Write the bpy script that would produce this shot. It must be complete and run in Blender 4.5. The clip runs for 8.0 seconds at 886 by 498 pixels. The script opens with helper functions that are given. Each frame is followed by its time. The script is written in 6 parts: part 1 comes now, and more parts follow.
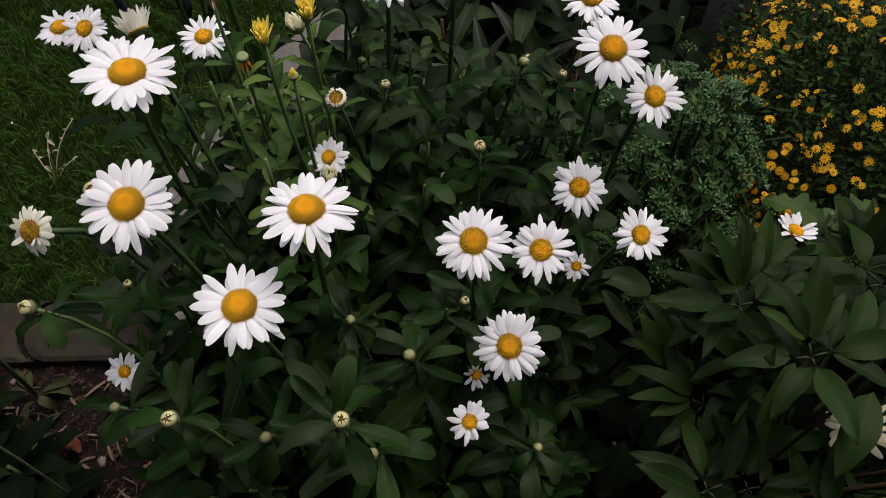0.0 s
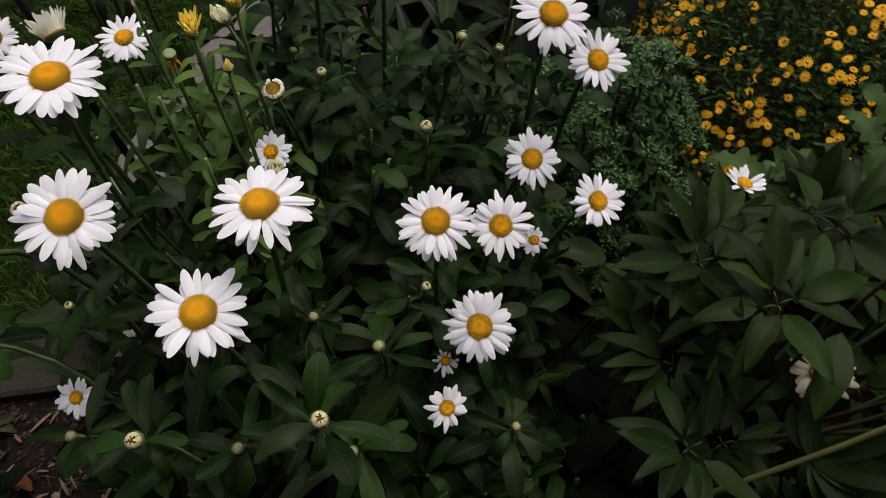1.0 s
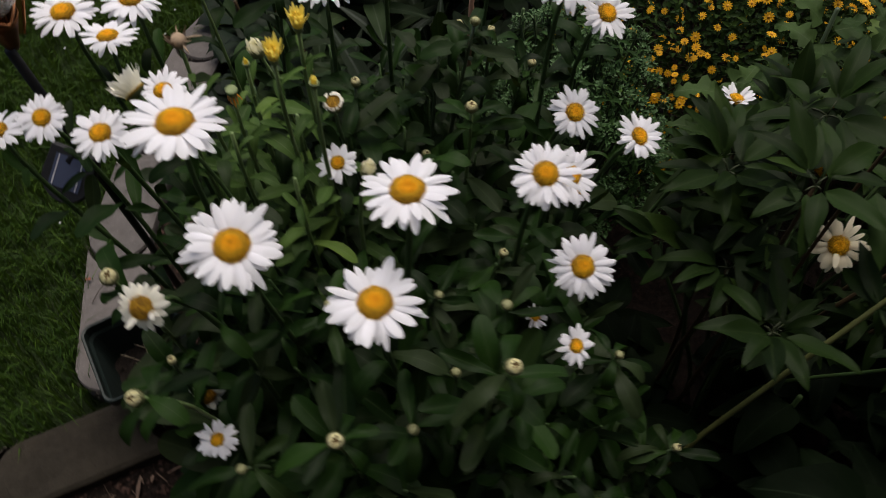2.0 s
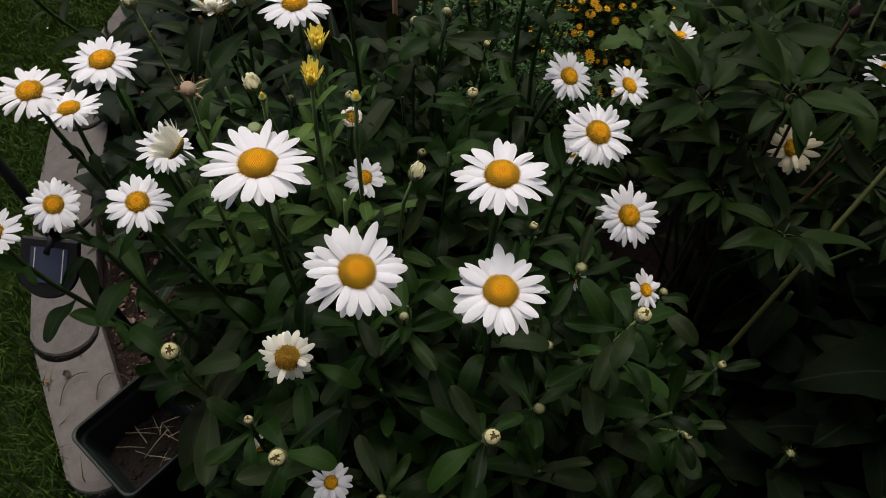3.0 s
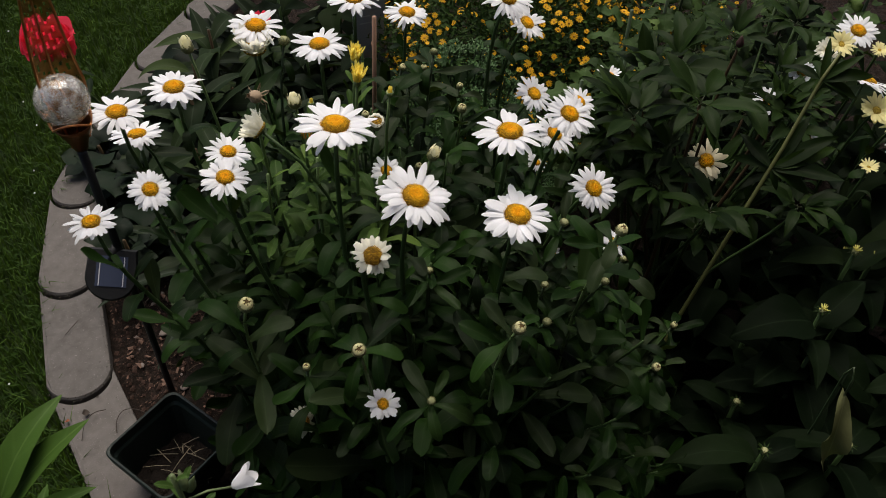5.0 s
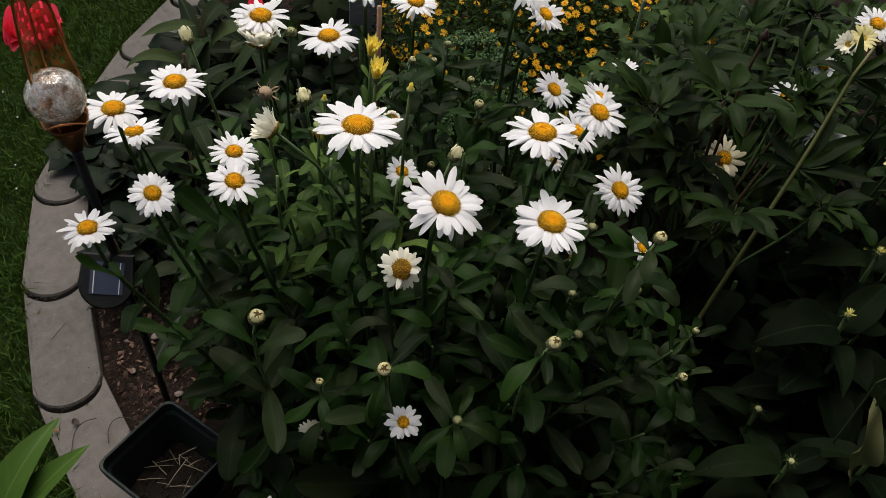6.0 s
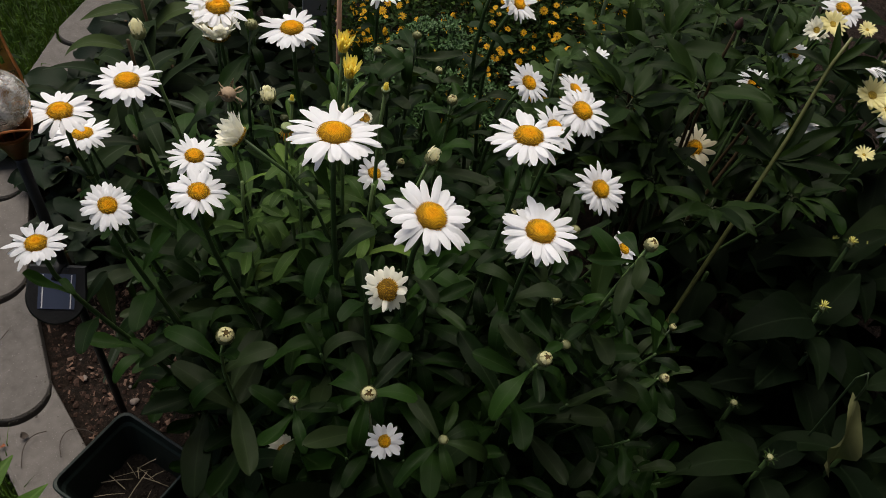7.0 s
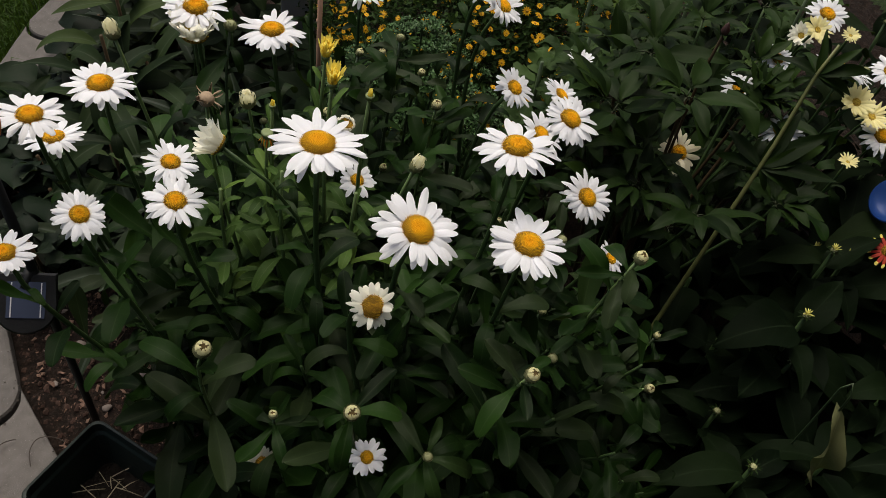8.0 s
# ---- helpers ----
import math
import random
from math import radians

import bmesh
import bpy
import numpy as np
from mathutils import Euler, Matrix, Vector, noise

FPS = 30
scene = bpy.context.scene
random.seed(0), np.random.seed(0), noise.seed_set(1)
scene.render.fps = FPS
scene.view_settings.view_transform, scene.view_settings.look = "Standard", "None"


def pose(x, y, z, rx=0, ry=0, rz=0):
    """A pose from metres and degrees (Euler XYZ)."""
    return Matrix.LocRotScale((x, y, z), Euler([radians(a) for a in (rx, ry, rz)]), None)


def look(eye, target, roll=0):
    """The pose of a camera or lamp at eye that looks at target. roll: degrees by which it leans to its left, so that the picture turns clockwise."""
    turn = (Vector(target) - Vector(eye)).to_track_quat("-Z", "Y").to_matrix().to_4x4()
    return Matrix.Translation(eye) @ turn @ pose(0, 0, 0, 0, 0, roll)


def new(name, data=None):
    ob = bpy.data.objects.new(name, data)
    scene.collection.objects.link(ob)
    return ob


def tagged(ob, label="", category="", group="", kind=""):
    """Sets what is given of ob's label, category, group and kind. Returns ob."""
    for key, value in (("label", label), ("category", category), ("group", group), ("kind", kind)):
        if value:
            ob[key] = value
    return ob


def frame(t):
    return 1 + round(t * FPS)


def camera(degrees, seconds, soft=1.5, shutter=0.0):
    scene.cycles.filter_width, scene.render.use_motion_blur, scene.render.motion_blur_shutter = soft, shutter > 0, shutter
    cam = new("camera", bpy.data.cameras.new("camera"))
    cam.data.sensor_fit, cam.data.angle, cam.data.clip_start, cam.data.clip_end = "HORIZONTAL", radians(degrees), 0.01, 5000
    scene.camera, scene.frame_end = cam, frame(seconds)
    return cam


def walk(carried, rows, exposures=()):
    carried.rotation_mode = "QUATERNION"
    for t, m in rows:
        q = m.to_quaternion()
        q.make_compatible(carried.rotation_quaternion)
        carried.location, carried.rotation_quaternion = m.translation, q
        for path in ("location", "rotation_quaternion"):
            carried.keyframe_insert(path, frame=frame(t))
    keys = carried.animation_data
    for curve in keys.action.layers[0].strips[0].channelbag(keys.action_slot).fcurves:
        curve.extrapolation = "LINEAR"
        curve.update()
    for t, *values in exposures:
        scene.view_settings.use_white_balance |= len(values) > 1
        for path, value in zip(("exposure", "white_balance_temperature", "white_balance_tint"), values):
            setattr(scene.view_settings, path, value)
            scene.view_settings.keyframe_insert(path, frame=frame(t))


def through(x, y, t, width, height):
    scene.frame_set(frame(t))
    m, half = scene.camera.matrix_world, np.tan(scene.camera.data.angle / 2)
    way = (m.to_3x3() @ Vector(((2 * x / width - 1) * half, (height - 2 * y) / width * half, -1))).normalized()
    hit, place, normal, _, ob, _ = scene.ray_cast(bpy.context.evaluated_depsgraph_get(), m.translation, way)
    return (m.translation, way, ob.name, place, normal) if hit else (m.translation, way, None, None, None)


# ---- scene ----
cam = camera(56.1, 8.0, soft=0.85, shutter=0.35)
EXPOSURE = 1.56
PATH = [
    (0, (0.014, 0.017, 1.43), (-0.02, 1.093, -0.255), -1.3),
    (0.5, (0.005, 0.034, 1.42), (0.011, 1.097, -0.274), -1.4),
    (1, (-0.012, 0.022, 1.403), (0.111, 1.079, -0.29), 0.1),
    (1.5, (-0.103, -0.047, 1.416), (0.171, 1.001, -0.265), 0.6),
    (2, (-0.25, 0.002, 1.429), (0.157, 1.026, -0.24), -1.8),
    (2.2, (-0.319, 0.061, 1.417), (0.166, 1.042, -0.257), -2.0),
    (3.3, (-0.474, 0.112, 1.44), (0.297, 0.928, -0.215), 0.5),
    (3.5, (-0.493, 0.094, 1.455), (0.31, 0.926, -0.177), 1.1),
    (4, (-0.569, 0.028, 1.476), (0.331, 0.92, -0.071), 1.8),
    (4.5, (-0.671, -0.017, 1.481), (0.311, 0.881, -0.013), 1.3),
    (5, (-0.754, -0.022, 1.484), (0.282, 0.856, 0.016), 2.2),
    (5.2, (-0.774, -0.02, 1.481), (0.272, 0.859, 0.019), 2.8),
    (6.3, (-0.727, 0.092, 1.44), (0.333, 0.879, -0.062), 4.5),
    (6.5, (-0.72, 0.106, 1.437), (0.35, 0.863, -0.074), 5.2),
    (7, (-0.716, 0.131, 1.434), (0.384, 0.826, -0.085), 7.1),
    (7.5, (-0.713, 0.146, 1.433), (0.407, 0.806, -0.088), 8.6),
    (8, (-0.698, 0.157, 1.427), (0.429, 0.799, -0.096), 9.4),
]
walk(cam, [(t, look(eye, target, roll)) for t, eye, target, roll in PATH],
     exposures=[(0.0, EXPOSURE - 0.13, 6620, 14), (1.5, EXPOSURE - 0.20, 6620, 14), (2.5, EXPOSURE - 0.25, 6680, 12), (3.8, EXPOSURE - 0.24, 6740, 11), (4.5, EXPOSURE - 0.22, 6780, 10), (5.2, EXPOSURE - 0.08, 6800, 9), (6.5, EXPOSURE - 0.10, 6850, 8), (8.0, EXPOSURE - 0.12, 6870, 8)])

# ---------------------------------------------------------------- light: an overcast evening sky
world = bpy.data.worlds.new("world")
scene.world = world
world.use_nodes = True
_n = world.node_tree.nodes
_sky = _n.new("ShaderNodeTexSky")
_sky.sky_type = "NISHITA"
_sky.sun_disc = False
_sky.sun_elevation = radians(66.7)
_sky.sun_rotation = radians(34)
_sky.air_density, _sky.dust_density, _sky.ozone_density = 1.0, 4.0, 1.0
_n["Background"].inputs["Strength"].default_value = 0.040
world.node_tree.links.new(_sky.outputs[0], _n["Background"].inputs["Color"])
_sun = bpy.data.lights.new("sun", "SUN")
_sun.energy, _sun.angle, _sun.color = 1.5, radians(55), (1.0, 0.95, 0.88)
sun = new("sun", _sun)
sun.matrix_world = look((0.50, 0.78, 2.15), (0, 0.0, 0))


# ---------------------------------------------------------------- materials
def ramp(nt, fac, stops):
    r = nt.nodes.new("ShaderNodeValToRGB")
    els = r.color_ramp.elements
    while len(els) < len(stops):
        els.new(0.5)
    for e, (p, c) in zip(els, stops):
        e.position, e.color = p, (*c, 1)
    nt.links.new(fac, r.inputs[0])
    return r.outputs[0]


def noise_tex(nt, coord, scale, detail=4, rough=0.6, stretch=None):
    if stretch:
        m = nt.nodes.new("ShaderNodeMapping")
        m.inputs["Scale"].default_value = stretch
        nt.links.new(coord, m.inputs[0])
        coord = m.outputs[0]
    t = nt.nodes.new("ShaderNodeTexNoise")
    t.inputs["Scale"].default_value, t.inputs["Detail"].default_value, t.inputs["Roughness"].default_value = scale, detail, rough
    nt.links.new(coord, t.inputs["Vector"])
    return t.outputs["Fac"]


def mix_col(nt, fac, a, b, how="MIX"):
    m = nt.nodes.new("ShaderNodeMix")
    m.data_type, m.blend_type = "RGBA", how
    for sock, v in ((m.inputs[0], fac), (m.inputs[6], a), (m.inputs[7], b)):
        if isinstance(v, (int, float)):
            sock.default_value = v
        elif isinstance(v, tuple):
            sock.default_value = (*v, 1)
        else:
            nt.links.new(v, sock)
    return m.outputs[2]


def math_node(nt, op, a, b=0.0, clamp=False):
    m = nt.nodes.new("ShaderNodeMath")
    m.operation, m.use_clamp = op, clamp
    for sock, v in zip(m.inputs, (a, b)):
        if isinstance(v, (int, float)):
            sock.default_value = v
        else:
            nt.links.new(v, sock)
    return m.outputs[0]


def bump(nt, height, strength, distance, bsdf):
    b = nt.nodes.new("ShaderNodeBump")
    b.inputs["Strength"].default_value, b.inputs["Distance"].default_value = strength, distance
    nt.links.new(height, b.inputs["Height"])
    nt.links.new(b.outputs[0], bsdf.inputs["Normal"])


def material(name, rough=0.6, metal=0.0, spec=0.5):
    m = bpy.data.materials.new(name)
    m.use_nodes = True
    nt = m.node_tree
    p = nt.nodes["Principled BSDF"]
    p.inputs["Roughness"].default_value, p.inputs["Metallic"].default_value = rough, metal
    p.inputs["Specular IOR Level"].default_value = spec
    tc = nt.nodes.new("ShaderNodeTexCoord")
    return m, nt, p, tc.outputs["Object"]


def thin(m, nt, p, colour, amount):
    """Lets some light through a thin petal or leaf."""
    tr = nt.nodes.new("ShaderNodeBsdfTranslucent")
    if isinstance(colour, tuple):
        tr.inputs["Color"].default_value = (*colour, 1)
    else:
        nt.links.new(colour, tr.inputs["Color"])
    mx = nt.nodes.new("ShaderNodeMixShader")
    mx.inputs[0].default_value = amount
    nt.links.new(p.outputs[0], mx.inputs[1])
    nt.links.new(tr.outputs[0], mx.inputs[2])
    nt.links.new(mx.outputs[0], nt.nodes["Material Output"].inputs["Surface"])


def leaf_material(name, dark, light, rib, rough=0.46, rand="object", through=0.08, veins=14.0, spot=(0.10, 0.08, 0.03), spec=0.05, dull=None):
    m, nt, p, obj = material(name, rough, spec=spec)
    if rand == "object":
        info = nt.nodes.new("ShaderNodeObjectInfo").outputs["Random"]
    else:
        info = nt.nodes.new("ShaderNodeNewGeometry").outputs["Random Per Island"]
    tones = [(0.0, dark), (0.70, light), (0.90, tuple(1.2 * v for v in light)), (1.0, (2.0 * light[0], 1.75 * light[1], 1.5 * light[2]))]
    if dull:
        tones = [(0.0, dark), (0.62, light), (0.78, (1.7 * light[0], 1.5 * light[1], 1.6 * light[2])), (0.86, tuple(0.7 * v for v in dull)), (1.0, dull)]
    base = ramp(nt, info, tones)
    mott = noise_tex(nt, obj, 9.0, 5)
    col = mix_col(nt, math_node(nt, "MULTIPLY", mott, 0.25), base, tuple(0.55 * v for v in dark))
    if rand == "object":
        sep = nt.nodes.new("ShaderNodeSeparateXYZ")
        nt.links.new(obj, sep.inputs[0])
        ax = math_node(nt, "ABSOLUTE", sep.outputs[0])
        mid = math_node(nt, "LESS_THAN", ax, 0.007)
        v = math_node(nt, "SINE", math_node(nt, "MULTIPLY", math_node(nt, "SUBTRACT", sep.outputs[1], math_node(nt, "MULTIPLY", ax, 1.6)), veins * 6.283))
        vein = math_node(nt, "MULTIPLY", math_node(nt, "POWER", math_node(nt, "MAXIMUM", v, 0.0), 12.0), 0.07)
        col = mix_col(nt, math_node(nt, "MAXIMUM", math_node(nt, "MULTIPLY", mid, 0.28), vein), col, rib)
        blot = ramp(nt, noise_tex(nt, obj, 4.5, 3), [(0.66, (0, 0, 0)), (0.74, (1, 1, 1))])
        col = mix_col(nt, math_node(nt, "MULTIPLY", blot, 0.12), col, spot)
        bump(nt, mott, 0.05, 0.02, p)
    nt.links.new(col, p.inputs["Base Color"])
    thin(m, nt, p, mix_col(nt, 0.5, col, (0.10, 0.16, 0.02)), through)
    return m


def petal_material(name, white, tip, streak=0.12):
    m, nt, p, obj = material(name, 0.62, spec=0.25)
    s = noise_tex(nt, obj, 3.0, 3, stretch=(26, 1.2, 1))
    info = nt.nodes.new("ShaderNodeObjectInfo").outputs["Random"]
    col = mix_col(nt, math_node(nt, "MULTIPLY", s, streak * 2), white, tuple(0.78 * v for v in white))
    col = mix_col(nt, math_node(nt, "MULTIPLY", info, 0.25), col, tip)
    nt.links.new(col, p.inputs["Base Color"])
    sep = nt.nodes.new("ShaderNodeSeparateXYZ")
    nt.links.new(obj, sep.inputs[0])
    groove = math_node(nt, "SINE", math_node(nt, "MULTIPLY", sep.outputs[0], 130.0))
    bump(nt, math_node(nt, "ADD", math_node(nt, "MULTIPLY", groove, 0.25), s), 0.12, 0.02, p)
    thin(m, nt, p, col, 0.5)
    return m


def plain(name, colour, rough=0.6, metal=0.0, scale=60.0, vary=0.35, relief=0.25, spec=0.5, island=False):
    m, nt, p, obj = material(name, rough, metal, spec)
    n1, n2 = noise_tex(nt, obj, scale, 5), noise_tex(nt, obj, scale * 0.13, 3)
    f = math_node(nt, "MULTIPLY", math_node(nt, "ADD", n1, n2), vary)
    col = mix_col(nt, f, colour, tuple(0.35 * v for v in colour))
    if island:
        r = nt.nodes.new("ShaderNodeNewGeometry").outputs["Random Per Island"]
        col = mix_col(nt, math_node(nt, "MULTIPLY", r, 0.6), col, tuple(0.4 * v for v in colour))
    nt.links.new(col, p.inputs["Base Color"])
    bump(nt, n1, relief, 0.004, p)
    return m


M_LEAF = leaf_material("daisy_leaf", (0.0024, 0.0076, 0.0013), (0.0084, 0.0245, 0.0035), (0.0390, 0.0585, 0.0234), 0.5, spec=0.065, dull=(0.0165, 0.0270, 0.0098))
M_LEAF_PALE = leaf_material("pale_leaf", (0.0208, 0.0448, 0.0096), (0.0416, 0.0784, 0.0176), (0.1120, 0.1440, 0.0640))
M_PEONY = leaf_material("peony_leaf", (0.0028, 0.0072, 0.0016), (0.0096, 0.0210, 0.0040), (0.0270, 0.0400, 0.0125), 0.5, veins=5.0, spec=0.05)
# near-black base colour: the deep shade on the low plants is put in
M_BROAD_SHADED = leaf_material("shaded_broad_leaf", (0.0016, 0.0037, 0.0015), (0.0037, 0.0074, 0.0027), (0.0180, 0.0288, 0.0144), 0.6, veins=5.0, spec=0.02)
M_BRONZE = leaf_material("bronze_leaf", (0.0045, 0.0083, 0.0053), (0.0112, 0.0173, 0.0097), (0.0225, 0.0263, 0.0225), 0.5, veins=7.0, spec=0.05)
M_LILY = leaf_material("lily_leaf", (0.0240, 0.0528, 0.0088), (0.0400, 0.0800, 0.0144), (0.0880, 0.1440, 0.0400), 0.45, veins=3.0)
M_CHRYS = leaf_material("lobed_leaf", (0.0140, 0.0290, 0.0080), (0.0300, 0.0540, 0.0155), (0.0825, 0.1050, 0.0600), 0.55, veins=6.0)
M_STRAP = leaf_material("strap_leaf", (0.0075, 0.0128, 0.0067), (0.0210, 0.0300, 0.0165), (0.0750, 0.0900, 0.0750), 0.5, veins=0.5)
M_MOUND = leaf_material("mound_leaf", (0.0110, 0.0290, 0.0080), (0.0280, 0.0620, 0.0170), (0.0640, 0.0960, 0.0560), 0.5, rand="island")
M_ZLEAF = leaf_material("small_leaf", (0.0055, 0.0140, 0.0035), (0.0190, 0.0390, 0.0090), (0.0680, 0.0850, 0.0425), 0.55, rand="island")
M_GRASS = leaf_material("grass_blade", (0.0085, 0.0240, 0.0028), (0.0290, 0.0610, 0.0080), (0.0820, 0.1312, 0.0410), 0.5, rand="island", through=0.3)
M_STEM = plain("green_stem", (0.045, 0.075, 0.03), 0.5)
M_STEM_DARK = plain("dark_stem", (0.042, 0.078, 0.024), 0.5, spec=0.25)
M_STEM_PEONY = plain("peony_stem", (0.118, 0.128, 0.036), 0.55)
M_STEM_RED = plain("reddish_stem", (0.060, 0.040, 0.02), 0.6, spec=0.15)
M_STALK = plain("leaf_stalk_green", (0.026, 0.034, 0.014), 0.55, spec=0.2)
M_POD = plain("dried_red_pod", (0.050, 0.013, 0.011), 0.7, scale=120, vary=0.5)
M_CALYX = plain("calyx_green", (0.11, 0.15, 0.06), 0.6, scale=200)
M_PETAL = petal_material("white_petal", (0.875, 0.88, 0.92), (0.865, 0.85, 0.905), 0.04)
M_CREAM = petal_material("cream_petal", (0.90, 0.89, 0.80), (0.88, 0.84, 0.68))
M_OLD = petal_material("fading_petal", (0.84, 0.78, 0.60), (0.78, 0.70, 0.50), 0.2)
M_YELLOW = petal_material("pale_yellow_petal", (0.88, 0.81, 0.42), (0.90, 0.84, 0.55))
M_CALENDULA = petal_material("yellow_petal", (0.95, 0.80, 0.15), (0.95, 0.85, 0.34))
M_ORANGE = petal_material("orange_petal", (0.80, 0.30, 0.03), (0.75, 0.2, 0.02))
M_RED = petal_material("red_petal", (0.85, 0.040, 0.095), (0.90, 0.17, 0.23))
M_BELL = petal_material("bell_petal", (0.84, 0.83, 0.86), (0.8, 0.8, 0.84))


def disc_material():
    m, nt, p, obj = material("disc_florets", 0.75, spec=0.2)
    g = nt.nodes.new("ShaderNodeTexGradient")
    g.gradient_type = "SPHERICAL"
    nt.links.new(obj, g.inputs[0])
    isl = nt.nodes.new("ShaderNodeNewGeometry").outputs["Random Per Island"]
    f = math_node(nt, "ADD", g.outputs["Fac"], math_node(nt, "MULTIPLY", math_node(nt, "SUBTRACT", isl, 0.5), 0.34))
    col = ramp(nt, f, [(0.0, (0.34, 0.17, 0.010)), (0.12, (0.66, 0.37, 0.016)), (0.30, (0.84, 0.47, 0.014)), (0.55, (0.86, 0.43, 0.011)), (0.95, (0.74, 0.31, 0.009))])
    nt.links.new(col, p.inputs["Base Color"])
    return m


M_DISC = disc_material()


def old_disc_material():
    m, nt, p, obj = material("old_disc_florets", 0.8, spec=0.2)
    isl = nt.nodes.new("ShaderNodeNewGeometry").outputs["Random Per Island"]
    f = math_node(nt, "ADD", math_node(nt, "MULTIPLY", isl, 0.55), math_node(nt, "SUBTRACT", noise_tex(nt, obj, 2.2, 2), 0.25))
    nt.links.new(ramp(nt, f, [(0.15, (0.05, 0.025, 0.006)), (0.45, (0.30, 0.145, 0.014)), (0.75, (0.54, 0.31, 0.025))]), p.inputs["Base Color"])
    return m


M_DISC_BROWN = old_disc_material()
M_ZPETAL = petal_material("zinnia_petal", (0.86, 0.45, 0.012), (0.90, 0.56, 0.03))
M_ZDISC = plain("zinnia_disc", (0.66, 0.32, 0.02), 0.8)
M_STEM_PALE = plain("pale_green_stem", (0.13, 0.20, 0.065), 0.55, scale=200)
M_BLACK = plain("black_metal", (0.009, 0.009, 0.010), 0.55, scale=90, spec=0.25)
M_PLASTIC = plain("dark_plastic", (0.010, 0.017, 0.015), 0.5, scale=40, vary=0.2, spec=0.25)
M_COPPER = plain("copper_sheet", (0.22, 0.085, 0.03), 0.42, 0.85, scale=50, vary=0.5)


def pierced_material():
    """Copper sheet pierced so finely that some of what lies behind shows through."""
    m, nt, p, obj = material("pierced_copper", 0.4, 0.7)
    col = ramp(nt, noise_tex(nt, obj, 60, 4), [(0.3, (0.16, 0.065, 0.014)), (0.7, (0.42, 0.19, 0.045))])
    nt.links.new(col, p.inputs["Base Color"])
    tr = nt.nodes.new("ShaderNodeBsdfTransparent")
    tr.inputs["Color"].default_value = (1.0, 0.82, 0.62, 1)
    mx = nt.nodes.new("ShaderNodeMixShader")
    mx.inputs[0].default_value = 0.30
    nt.links.new(p.outputs[0], mx.inputs[1])
    nt.links.new(tr.outputs[0], mx.inputs[2])
    nt.links.new(mx.outputs[0], nt.nodes["Material Output"].inputs["Surface"])
    return m


M_PIERCED = pierced_material()
M_WIRE = plain("copper_wire", (0.62, 0.26, 0.11), 0.3, 1.0, scale=80, vary=0.2)
M_CELL = plain("solar_cell", (0.05, 0.062, 0.105), 0.16, 0.0, scale=20, vary=0.3, relief=0.02)
M_SILVER = plain("silver_line", (0.6, 0.6, 0.62), 0.4)
M_TWIG = plain("dark_twig", (0.035, 0.024, 0.018), 0.9)
M_STRAW = plain("straw", (0.34, 0.28, 0.20), 0.8, scale=120, island=True)
M_CANE = plain("bamboo_cane", (0.30, 0.165, 0.105), 0.65, scale=50)
M_CHIP = plain("bark_chip", (0.17, 0.095, 0.066), 0.9, scale=90, island=True)
M_STONE = plain("pebble", (0.21, 0.165, 0.145), 0.8, scale=40, island=True)
M_RUST = plain("rust_leaf", (0.27, 0.075, 0.026), 0.85, scale=8, vary=0.7)
M_BLUE = plain("blue_glaze", (0.015, 0.06, 0.25), 0.3, scale=8, vary=0.3)
M_SLATE = plain("grey_slate", (0.42, 0.42, 0.46), 0.75, scale=25, vary=0.4)


def glass_material():
    """Clear glass, crackled on its lower half."""
    m, nt, p, obj = material("crackle_glass", 0.03)
    p.inputs["Base Color"].default_value = (1.0, 0.97, 0.94, 1)
    p.inputs["IOR"].default_value = 1.3
    p.inputs["Coat Weight"].default_value = 0.8
    p.inputs["Coat IOR"].default_value = 1.7
    p.inputs["Coat Roughness"].default_value = 0.25
    v = nt.nodes.new("ShaderNodeTexVoronoi")
    v.feature = "DISTANCE_TO_EDGE"
    v.inputs["Scale"].default_value = 110
    mp = nt.nodes.new("ShaderNodeMapping")
    mp.inputs["Scale"].default_value = (1, 1, 2.2)
    nt.links.new(obj, mp.inputs[0])
    nt.links.new(mp.outputs[0], v.inputs["Vector"])
    xyz = nt.nodes.new("ShaderNodeSeparateXYZ")
    nt.links.new(obj, xyz.inputs[0])
    low = math_node(nt, "MULTIPLY_ADD", xyz.outputs["Z"], -30.0, True)
    # the cracks inside scatter the light
    cloud = noise_tex(nt, obj, 70, 5, 0.7)
    nt.links.new(math_node(nt, "MULTIPLY", cloud, 1.62, True), p.inputs["Transmission Weight"])
    bump(nt, math_node(nt, "MULTIPLY", v.outputs["Distance"], math_node(nt, "ADD", low, 0.12)), 0.6, 0.004, p)
    return m


def soil_material():
    m, nt, p, obj = material("dark_soil", 0.95, spec=0.15)
    a, b = noise_tex(nt, obj, 90, 9, 0.8), noise_tex(nt, obj, 6, 4)
    col = ramp(nt, a, [(0.36, (0.005, 0.0033, 0.0025)), (0.52, (0.023, 0.014, 0.010)), (0.66, (0.072, 0.043, 0.033))])
    col = mix_col(nt, math_node(nt, "MULTIPLY", b, 0.7), col, (0.012, 0.008, 0.006))
    nt.links.new(col, p.inputs["Base Color"])
    bump(nt, a, 1.0, 0.025, p)
    return m


